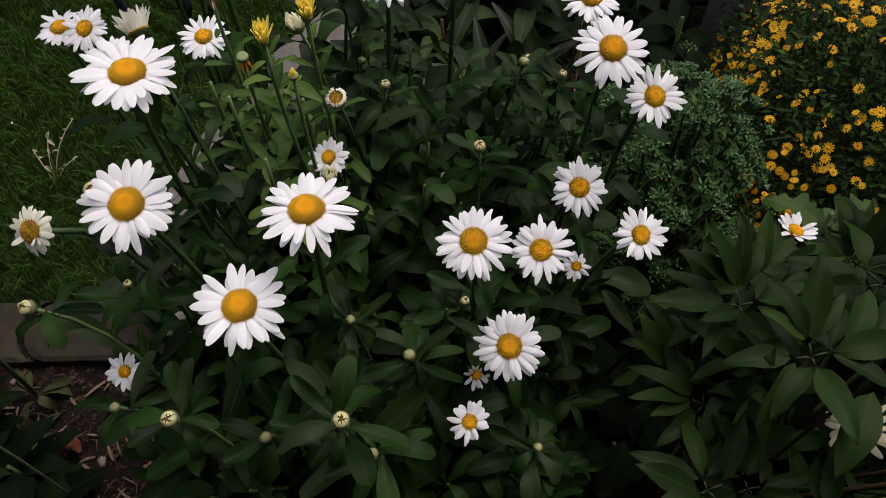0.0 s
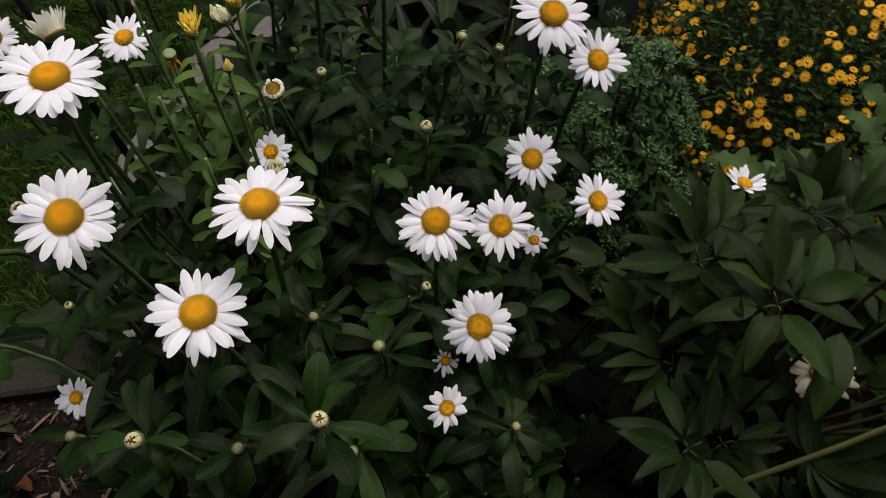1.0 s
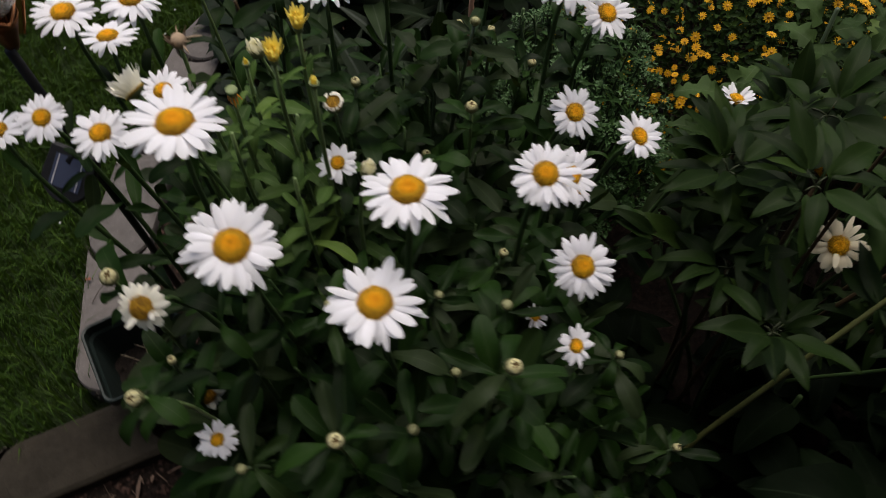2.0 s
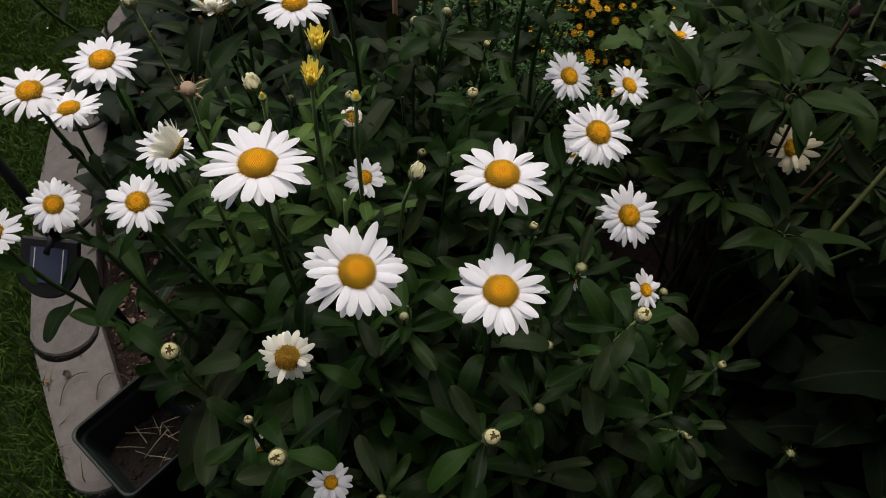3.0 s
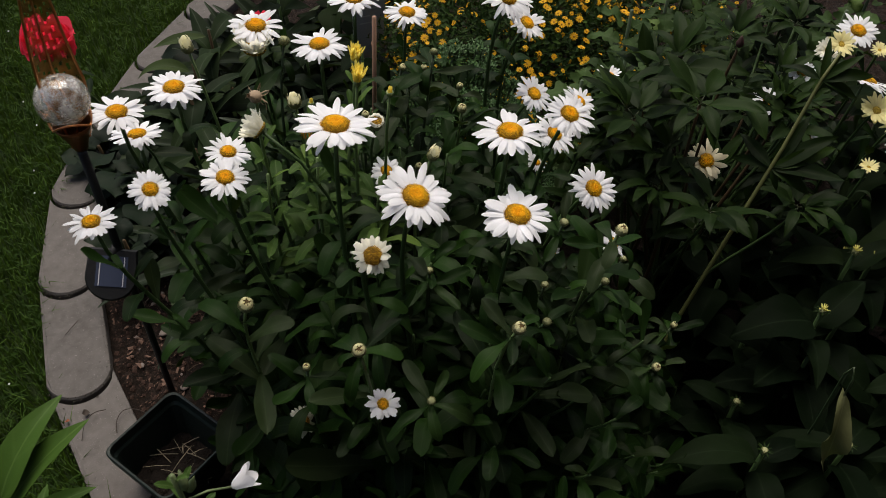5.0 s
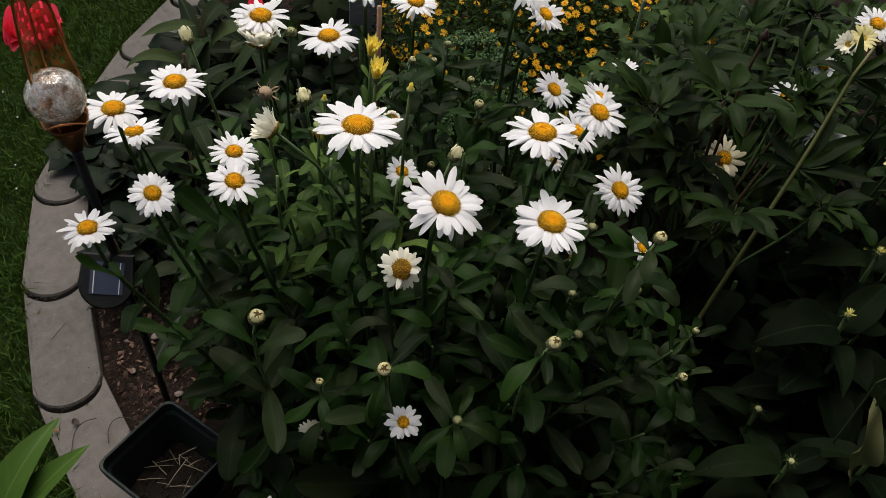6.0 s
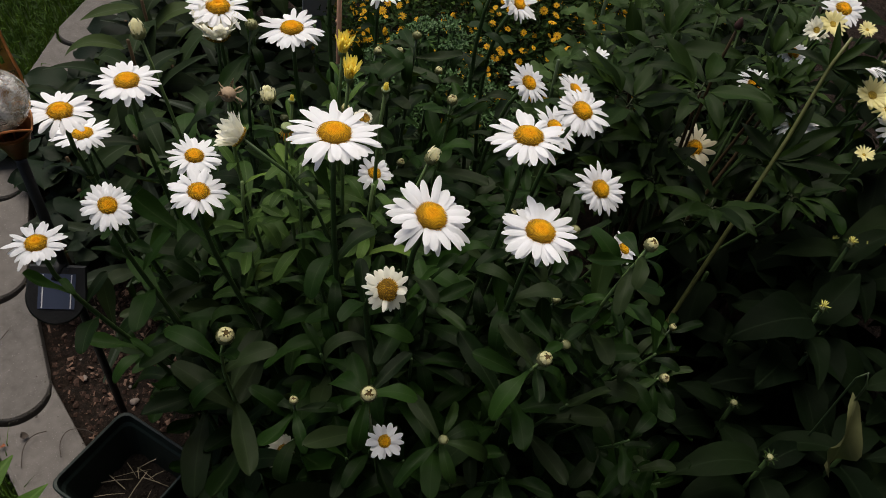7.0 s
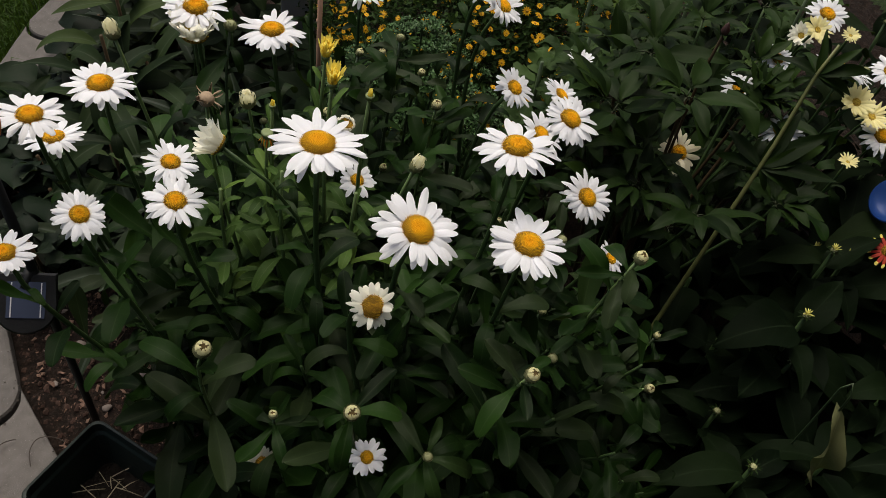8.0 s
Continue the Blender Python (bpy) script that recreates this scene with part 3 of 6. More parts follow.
def tuft_mesh(seed):
    """Upright folded petals standing close together out of an opening bud."""
    r, bits = random.Random(seed), []
    for i in range(22):
        w, ring = i * 2.39996, math.sqrt((i + 0.5) / 22)
        out, sd = Vector((math.cos(w), math.sin(w), 0)), Vector((-math.sin(w), math.cos(w), 0))
        h, foot = r.uniform(1.25, 1.7), 0.80 * ring
        pts = []
        for hw, z, rad in ((0.17, 0.2, foot), (0.20, 0.55 * h, foot * 1.12 + 0.03), (0.16, 0.85 * h, foot * 1.02), (0.05, h, foot * 0.86)):
            for k in (-1, 1):
                pts.append(out * rad + sd * hw * k + Vector((0, 0, z)))
        bits.append((pts, [(0, 1, 3, 2), (2, 3, 5, 4), (4, 5, 7, 6)]))
    return mesh("petal_tuft", *joined(bits), M_TUFT)


BUD_TUFTS = [tuft_mesh(1), tuft_mesh(2)]


def old_ring_mesh():
    """A ragged ring of short shrunken petals."""
    r, bits = random.Random(12), []
    for k in range(15):
        w, hw, h = 2 * math.pi * k / 15 + r.uniform(-0.12, 0.12), r.uniform(0.16, 0.25), r.uniform(0.85, 1.12)
        bits.append(([(math.cos(w + hw * e) * q, math.sin(w + hw * e) * q, z) for q, z in ((0.95, 0.25), (1.16 * h, 0.78), (1.02 * h, 1.0 * h), (0.80, 0.92)) for e in (-1, 1)], [(0, 1, 3, 2), (2, 3, 5, 4), (4, 5, 7, 6)]))
    return mesh("petal_ring", *joined(bits), M_CREAM)


OLD_RING = old_ring_mesh()


def bud(parent, at, normal, size, state=0, seed=0):
    """state 0: shut and green; 1: petals folded over the mouth; 2: a tuft of upright petals; 3: an old head with a short ring."""
    m = Matrix.Translation(at) @ Vector(normal).normalized().to_track_quat("Z", "Y").to_matrix().to_4x4() @ Matrix.Scale(size / 2, 4)
    b = part("bud", BUD_CUP, parent, m)
    if state == 1:
        part("petal_ring", BUD_CAPS[seed % 2], b)
        part("bud_eye", BUD_EYE, b)
    elif state == 2:
        part("petal_tuft", BUD_TUFTS[seed % 2], b, Matrix.Diagonal((1.12, 1.12, 1.3, 1)))
    elif state == 3:
        part("petal_ring", OLD_RING, b)
        part("disc", DISC_OLD, b, Matrix.Translation((0, 0, 0.50)) @ Matrix.Diagonal((0.86, 0.86, 0.4, 1)))
    return b


def stem_line(base, top, normal, bow):
    """From the ground up to the back of a head."""
    b, t, n = Vector(base), Vector(top), Vector(normal).normalized()
    length = (t - b).length
    c1 = b + Vector((bow[0], bow[1], 0.55 * length))
    c2 = t - n * 0.22 * length
    pts = []
    for i in range(10):
        s = i / 9
        pts.append((1 - s) ** 3 * b + 3 * s * (1 - s) ** 2 * c1 + 3 * s * s * (1 - s) * c2 + s ** 3 * t)
    return pts


def along(pts, s):
    f = s * (len(pts) - 1)
    i = min(int(f), len(pts) - 2)
    return pts[i].lerp(pts[i + 1], f - i), (pts[i + 1] - pts[i]).normalized()


def before_head(q):
    """Whether a place lies close above the face of an open flower, where its own leaves do not grow."""
    for c, n, rad, reach in HEADS:
        v = q - c
        h = v.dot(n)
        if -0.004 < h < reach and (v - n * h).length < rad + 0.25 * h:
            return True
    return False


def leafy(parent, pts, n, lo, hi, big, small, seed, meshes=None, lift=(0.25, 0.8)):
    """Leaves set spirally along a stem."""
    r = random.Random(seed)
    w = r.uniform(0, 6.28)
    for i in range(n):
        f = i / max(1, n - 1)
        s = lo + (hi - lo) * f
        p, d = along(pts, s)
        w += 2.4 + r.uniform(-0.35, 0.35)
        size = (big + (small - big) * f) * r.uniform(0.8, 1.2)
        up = lift[0] + (lift[1] - lift[0]) * f + r.uniform(-0.25, 0.25)
        way = Vector((math.cos(w) * math.cos(up), math.sin(w) * math.cos(up), math.sin(up)))
        pose_m = aim(p, way, (0, 0, 1), (size * r.uniform(0.85, 1.2), size, size), r.uniform(-0.3, 0.3))
        me = r.choice(meshes or LEAVES)
        if not any(before_head(parent.location + p + way * size * f) for f in (0.35, 0.7, 0.95)):
            part("leaf", me, parent, pose_m)


CLUMP = (-0.10, 0.60)
FRONT_DAISIES = [  # head's place, its lean in x and y, width, kind
    (-0.280, 0.544, 0.893, 0.08, 0.0, 0.098, "white"), (-0.270, 0.431, 0.851, 0.02, -0.30, 0.091, "white"), (-0.114, 0.423, 0.854, 0.0, 0.0, 0.091, "white"),
    (-0.173, 0.359, 0.801, 0.0, -0.10, 0.092, "white"), (0.029, 0.430, 0.796, -0.05, -0.38, 0.076, "white"), (0.103, 0.493, 0.683, 0.0, -0.5, 0.074, "white"),
    (0.068, 0.392, 0.659, -0.12, -0.55, 0.078, "white"), (0.027, 0.323, 0.626, 0.1, -0.55, 0.049, "white"), (0.148, 0.568, 0.694, 0.0, -0.6, 0.068, "white"),
    (0.215, 0.524, 0.666, 0.25, -0.5, 0.067, "white"), (0.174, 0.656, 0.815, 0.0, -0.35, 0.086, "white"),
]
MIDDLE_DAISIES = [
    (0.230, 0.653, 0.747, 0.1, -0.55, 0.073, "white"), (-0.361, 0.402, 0.567, -0.1, -0.45, 0.047, "white"), (0.431, 0.593, 0.571, 0.2, 0.1, 0.062, "half"),
    (-0.133, 0.616, 0.686, -0.15, -0.35, 0.052, "white"), (-0.355, 0.413, 0.836, -0.4, -0.9, 0.048, "faded"), (-0.359, 0.666, 0.790, -0.05, -0.27, 0.066, "white"),
    (-0.290, 0.763, 0.731, 0.0, -0.15, 0.066, "white"), (-0.419, 0.747, 0.759, -0.1, -0.5, 0.061, "white"), (-0.483, 0.803, 0.709, 0.0, -0.05, 0.070, "white"),
    (-0.368, 0.892, 0.773, 0.0, -0.08, 0.084, "white"), (-0.336, 0.923, 0.698, 0.1, 0.12, 0.080, "white"),
]
BACK_DAISIES = [
    (-0.288, 0.871, 0.782, 0.0, -0.05, 0.086, "white"), (-0.071, 0.814, 0.775, 0.0, 0.0, 0.088, "white"), (-0.126, 0.890, 0.798, 0.0, -0.1, 0.090, "white"),
    (-0.141, 0.880, 0.772, 0.0, -0.15, 0.092, "shut"), (0.010, 0.821, 0.813, 0.0, -0.05, 0.082, "white"), (0.188, 0.881, 0.687, 0.0, -0.1, 0.085, "white"),
    (-0.309, 0.650, 0.844, -0.75, 1.1, 0.060, "shut"), (-0.383, 0.558, 0.374, 0.3, -1.8, 0.055, "faded"), (0.161, 0.553, 0.552, 0.0, -0.4, 0.040, "white"),
    (0.037, 0.422, 0.519, 0.3, -0.9, 0.040, "half"),
]
DAISIES = FRONT_DAISIES + MIDDLE_DAISIES + BACK_DAISIES
HEADS = [(Vector(q[:3]), Vector((q[3], q[4], 1.0)).normalized(), 0.42 * q[5], 0.14) for q in DAISIES if q[2] > 0.5]
for i, (x, y, z, lx, ly, dia, kind) in enumerate(DAISIES):
    dia *= 0.94
    r = random.Random(100 + i)
    k = 0.74
    base = Vector((CLUMP[0] + (x - CLUMP[0]) * k + r.uniform(-0.03, 0.03), CLUMP[1] + (y - CLUMP[1]) * k + r.uniform(-0.03, 0.03), 0.0))
    normal = Vector((lx, ly, 1.0)).normalized()
    what = {"white": "white shasta daisy with a golden disc on a leafy stem", "cream": "cream half-open shasta daisy on a green stem", "shut": "cream half-closed shasta daisy turned sideways", "faded": "fading shasta daisy with browned disc and short petals",
            "half": "partly opened white shasta daisy among leaves"}[kind]
    if kind == "white" and dia > 0.080:
        what = "large white shasta daisy with a golden disc on a tall stem"
    elif kind == "white" and dia < 0.052:
        what = "small white shasta daisy with a yellow disc"
    plant = thing("shasta_daisy", base, what, "daisy", "flowering stems of the daisy clump")
    local = Vector((x, y, z)) - base
    dr = dia * 0.195
    neck = local - normal * dr * 0.45
    pts = stem_line((0, 0, 0), neck, normal, (r.uniform(-0.02, 0.02), r.uniform(-0.02, 0.02)))
    part("stem", mesh("stem", *tube(pts, [(0.0042 - 0.0014 * j / 9) * (0.7 if kind == "shut" else 1.0) for j in range(10)], 7), M_STEM_DARK), plant)
    leafy(plant, pts, 12, 0.25, 0.86, 0.125, 0.045, 300 + i)
    flower_head(plant, local, normal, dia, kind, 500 + i)

FRONT_BUDS = [  # place, width, opening or not
    (-0.082, 0.268, 0.772, 0.020, 1), (-0.245, 0.289, 0.717, 0.021, 1), (-0.119, 0.649, 0.745, 0.026, 3),
    (-0.171, 0.295, 0.654, 0.015, 0), (-0.066, 0.279, 0.656, 0.015, 0), (0.106, 0.334, 0.520, 0.014, 0),
    (-0.412, 0.592, 0.654, 0.026, 1), (-0.399, 0.395, 0.730, 0.021, 1), (0.015, 0.200, 0.451, 0.018, 1),
    (-0.118, 0.541, 0.750, 0.021, 2), (-0.073, 0.719, 0.696, 0.016, 1), (-0.003, 0.674, 0.575, 0.015, 1),
    (0.039, 0.623, 0.697, 0.019, 1), (0.052, 0.749, 0.681, 0.015, 0), (0.092, 0.730, 0.724, 0.017, 0),
]
BACK_BUDS = [
    (0.153, 0.807, 0.624, 0.015, 1), (-0.110, 0.800, 0.656, 0.014, 0), (0.023, 0.489, 0.577, 0.015, 1),
    (-0.094, 0.410, 0.681, 0.013, 0), (-0.033, 0.373, 0.677, 0.016, 0), (-0.174, 0.755, 0.756, 0.025, 2),
    (-0.216, 0.939, 0.781, 0.024, 2), (-0.110, 0.847, 0.786, 0.021, 0), (-0.103, 0.346, 0.627, 0.014, 0),
    (-0.340, 0.338, 0.620, 0.014, 0), (0.162, 0.239, 0.379, 0.015, 1), (0.195, 0.758, 0.588, 0.016, 1),
    (0.106, 0.814, 0.645, 0.016, 1), (-0.200, 0.470, 0.640, 0.014, 0), (-0.386, 0.520, 0.560, 0.014, 1),
]
BUDS = FRONT_BUDS + BACK_BUDS
for i, (x, y, z, size, opened) in enumerate(BUDS):
    size *= 0.78
    r = random.Random(900 + i)
    k = 0.80
    base = Vector((CLUMP[0] + (x - CLUMP[0]) * k + r.uniform(-0.03, 0.03), CLUMP[1] + (y - CLUMP[1]) * k + r.uniform(-0.03, 0.03), 0.0))
    normal = Vector((r.uniform(-0.3, 0.3) + 0.5 * (x - CLUMP[0]), r.uniform(-0.4, 0.1) + 0.5 * (y - CLUMP[1]), 1)).normalized()
    plant = thing("daisy_bud", base, ("closed green daisy bud in a whorl of leaves", "opening cream daisy bud on a leafy green stem", "cream daisy bud with a tuft of upright petals", "spent daisy head with a golden disc and short cream ring")[opened], "daisy bud", "budding stems of the daisy clump")
    local = Vector((x, y, z)) - base
    pts = stem_line((0, 0, 0), local - normal * size * 0.4, normal, (r.uniform(-0.03, 0.03), r.uniform(-0.03, 0.03)))
    part("stem", mesh("stem", *tube(pts, [0.0036 - 0.0015 * j / 9 for j in range(10)], 6), M_STEM_PALE if opened in (1, 2) and size > 0.014 else M_STEM), plant)
    leafy(plant, pts, 11, 0.3, 0.88 if opened != 2 else 0.72, 0.135, 0.07, 1200 + i)
    if opened < 2 and size < 0.019:
        leafy(plant, pts, 6, 0.93, 0.97, 0.070, 0.048, 1250 + i, lift=(0.15, 0.45))
    bud(plant, local, normal, size, opened, i)


def canopy(x, y):
    """Height of the clump's leaves over a place."""
    a = math.hypot((x + 0.12) / 0.335, (y - 0.50) / 0.44)
    b = math.hypot((x + 0.06) / 0.34, (y - 0.84) / 0.27)
    h = max(0.70 * (1 - 0.75 * a ** 4) if a < 1.05 else 0, 0.62 * (1 - 0.7 * b ** 4) if b < 1.05 else 0)
    return h


spots, tries = [], 0
r = random.Random(31)
while len(spots) < 135 and tries < 6000:
    tries += 1
    x, y = r.uniform(-0.48, 0.32), r.uniform(0.04, 1.13)
    h = canopy(x, y)
    if h > 0.15 and all((x - u) ** 2 + (y - v) ** 2 > 0.054 ** 2 for u, v, _ in spots):
        spots.append((x, y, h * r.uniform(0.62, 0.98)))
for i, (x, y, h) in enumerate(spots):
    r = random.Random(2000 + i)
    k = 0.62
    base = Vector((CLUMP[0] + (x - CLUMP[0]) * k, CLUMP[1] + (y - CLUMP[1]) * k, 0.0))
    top = Vector((x, y, h)) - base
    lean = Vector((0.8 * (x - CLUMP[0]), 0.8 * (y - CLUMP[1]), 1)).normalized()
    plant = thing("daisy_shoot", base, "leafy dark green daisy shoot without a flower", "daisy foliage", "leafy shoots of the daisy clump")
    pts = stem_line((0, 0, 0), top, lean, (r.uniform(-0.03, 0.03), r.uniform(-0.03, 0.03)))
    part("stem", mesh("stem", *tube(pts, [0.0036 - 0.0016 * j / 9 for j in range(10)], 5), M_STEM_DARK), plant)
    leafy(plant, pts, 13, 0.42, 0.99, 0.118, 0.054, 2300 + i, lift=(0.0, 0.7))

# ---------------------------------------------------------------- calendula among the daisies
M_PARCHED = plain("parched_petal", (0.36, 0.26, 0.17), 0.9, scale=12, vary=0.5)
PARCHED = [mesh("petal", *petal_verts(*p, i), M_PARCHED) for i, p in enumerate(PSHAPES)]
CUP_GREEN = mesh("flower_head", *lathe([(0.25, -1.0), (0.55, -0.75), (0.95, -0.1), (1.05, 0.5), (0.95, 0.7), (0.3, 0.6)], 12), plain("cup_green", (0.16, 0.21, 0.075), 0.6, scale=200))
CUP_BROWN = mesh("flower_head", *lathe([(0.25, -0.9), (0.8, -0.5), (1.0, 0.1), (0.7, 0.7), (0.2, 0.8)], 12), M_PARCHED)


def calendula(head, base, kind, label, dia=0.029):
    base, head = Vector(base), Vector(head)
    plant = thing("calendula", base, label, "calendula", "calendula stems")
    local = head - base
    n = Vector((0.05, -0.1, 1)).normalized()
    pts = stem_line((0, 0, 0), local, n, (0.02, -0.01))
    part("stem", mesh("stem", *tube(pts, [0.0036 - 0.0014 * j / 9 for j in range(10)], 6), M_STEM_PALE), plant)
    leafy(plant, pts, 17, 0.40, 0.93, 0.105, 0.03, int(1000 * abs(head.x) + 31), LEAVES_PALE, (0.4, 1.0))
    if kind == "shoot":
        return
    unit = dia * (0.17 if kind in ("open", "bud") else 0.22)
    m = Matrix.Translation(local) @ n.to_track_quat("Z", "Y").to_matrix().to_4x4() @ Matrix.Scale(unit, 4)
    cup = part("flower_head", CUP_BROWN if kind == "wilted" else CUP_GREEN, plant, m)
    r = random.Random(int(head.y * 999))
    if kind in ("open", "bud"):
        count, length = (52, 4.9) if kind == "open" else (9, 2.3)
        for i in range(count):
            w = 2 * math.pi * i / count + r.uniform(-0.1, 0.1)
            lift = (1.30, 1.42, 1.54)[i % 3] + r.uniform(-0.08, 0.08) if kind == "open" else 1.74
            d = Vector((math.cos(w) * math.cos(lift), math.sin(w) * math.cos(lift), math.sin(lift)))
            foot = Vector((math.cos(w), math.sin(w), 0.3)) * ((0.75, 0.5, 0.25)[i % 3] if kind == "open" else 0.7)
            part("petal", PETALS[M_CALENDULA][r.choice((0, 3))], cup, aim(foot, d, (-math.cos(w), -math.sin(w), 0.3), (length * (0.62 if kind == "open" else 1.1), length * r.uniform(0.8, 1.05), length)))
    elif kind == "wilted":
        for i in range(16):
            w = 2.4 * i
            d = Vector((math.cos(w) * 0.5, math.sin(w) * 0.5, r.uniform(-0.7, 1.0)))
            part("petal", PARCHED[i % 6], cup, aim(Vector((0.7 * math.cos(w), 0.7 * math.sin(w), 0.2)), d, (math.cos(w), math.sin(w), 0.4), (r.uniform(0.6, 1.5), r.uniform(0.9, 1.9), 4.2), r.uniform(-1.4, 1.4)))
    else:
        for i in range(9):
            w = 2 * math.pi * i / 9
            d = Vector((math.cos(w) * 0.35, math.sin(w) * 0.35, -1))
            part("petal", r.choice(PETALS[M_ORANGE]), cup, aim(Vector((0.5 * math.cos(w), 0.5 * math.sin(w), 0)), d, (math.cos(w), math.sin(w), 0.4), (1.4, 2.5, 2.5)))


calendula((-0.175, 0.620, 0.858), (-0.16, 0.66, 0), "open", "yellow calendula flower half closed on a pale green stem", 0.031)
calendula((-0.138, 0.663, 0.850), (-0.13, 0.68, 0), "open", "yellow calendula flower half closed on a pale green stem", 0.032)
calendula((-0.146, 0.592, 0.840), (-0.15, 0.62, 0), "bud", "calendula bud showing a yellow tip", 0.03)
calendula((-0.220, 0.676, 0.782), (-0.21, 0.68, 0), "drooped", "wilted orange calendula hanging from its stem", 0.03)
calendula((-0.254, 0.729, 0.822), (-0.22, 0.72, 0), "wilted", "dried brown calendula seed head", 0.042)
calendula((-0.196, 0.690, 0.800), (-0.19, 0.70, 0), "bud", "green calendula bud on a pale stem", 0.024)
for x, y, z in ((-0.235, 0.640, 0.760), (-0.190, 0.570, 0.740), (-0.160, 0.660, 0.735), (-0.275, 0.700, 0.720)):
    calendula((x, y, z), (0.9 * x - 0.01, y + 0.02, 0), "shoot", "pale green leafy calendula shoot without a flower")


# ---------------------------------------------------------------- peony
GARDEN_DAISIES = [
    (0.515, 0.393, 0.428, -0.65, -0.60, 0.085, "old"), (0.929, 0.317, 0.562, -0.3, -0.2, 0.085, "white"), (0.776, 0.304, 0.609, -0.4, -0.4, 0.056, "yellow"), (0.804, 0.328, 0.570, -0.9, -0.1, 0.056, "cream"),
    (0.695, 0.333, 0.573, -0.5, -0.3, 0.058, "white"), (0.730, 0.378, 0.460, -0.4, -0.2, 0.075, "white"), (0.700, 0.224, 0.605, 0.45, 0.05, 0.105, "white"), (0.570, 0.257, 0.530, -0.2, 0.2, 0.075, "white"),
    (0.675, 0.180, 0.575, -0.4, -0.3, 0.070, "yellow"), (0.735, 0.146, 0.525, -0.3, -0.3, 0.066, "yellow"), (0.610, 0.139, 0.506, -0.1, 0.0, 0.036, "yellow"), (0.888, 0.256, 0.564, -0.3, -0.1, 0.036, "yellow"),
    (0.735, 0.112, 0.500, -0.5, -0.1, 0.080, "white"), (0.830, 0.158, 0.565, -0.3, 0.0, 0.080, "white"),
]
HEADS += [(Vector(q[:3]), Vector((q[3], q[4], 1.0)).normalized(), 0.40 * q[5], 0.24 if q[6] == "old" else 0.14) for q in GARDEN_DAISIES if q[6] in ("old", "yellow", "cream") or q[5] > 0.077]
CANE = [Vector(q) for q in ((0.14, 0.262, 0.03), (0.242, 0.26, 0.30), (0.338, 0.248, 0.506), (0.404, 0.243, 0.620), (0.466, 0.244, 0.717), (0.488, 0.238, 0.762))]


def by_cane(q):
    """Whether a place is close beside the bare stretch of the long cane."""
    return q.z < 0.72 and any((q - along(CANE, s / 24)[0]).length < 0.030 for s in range(25))


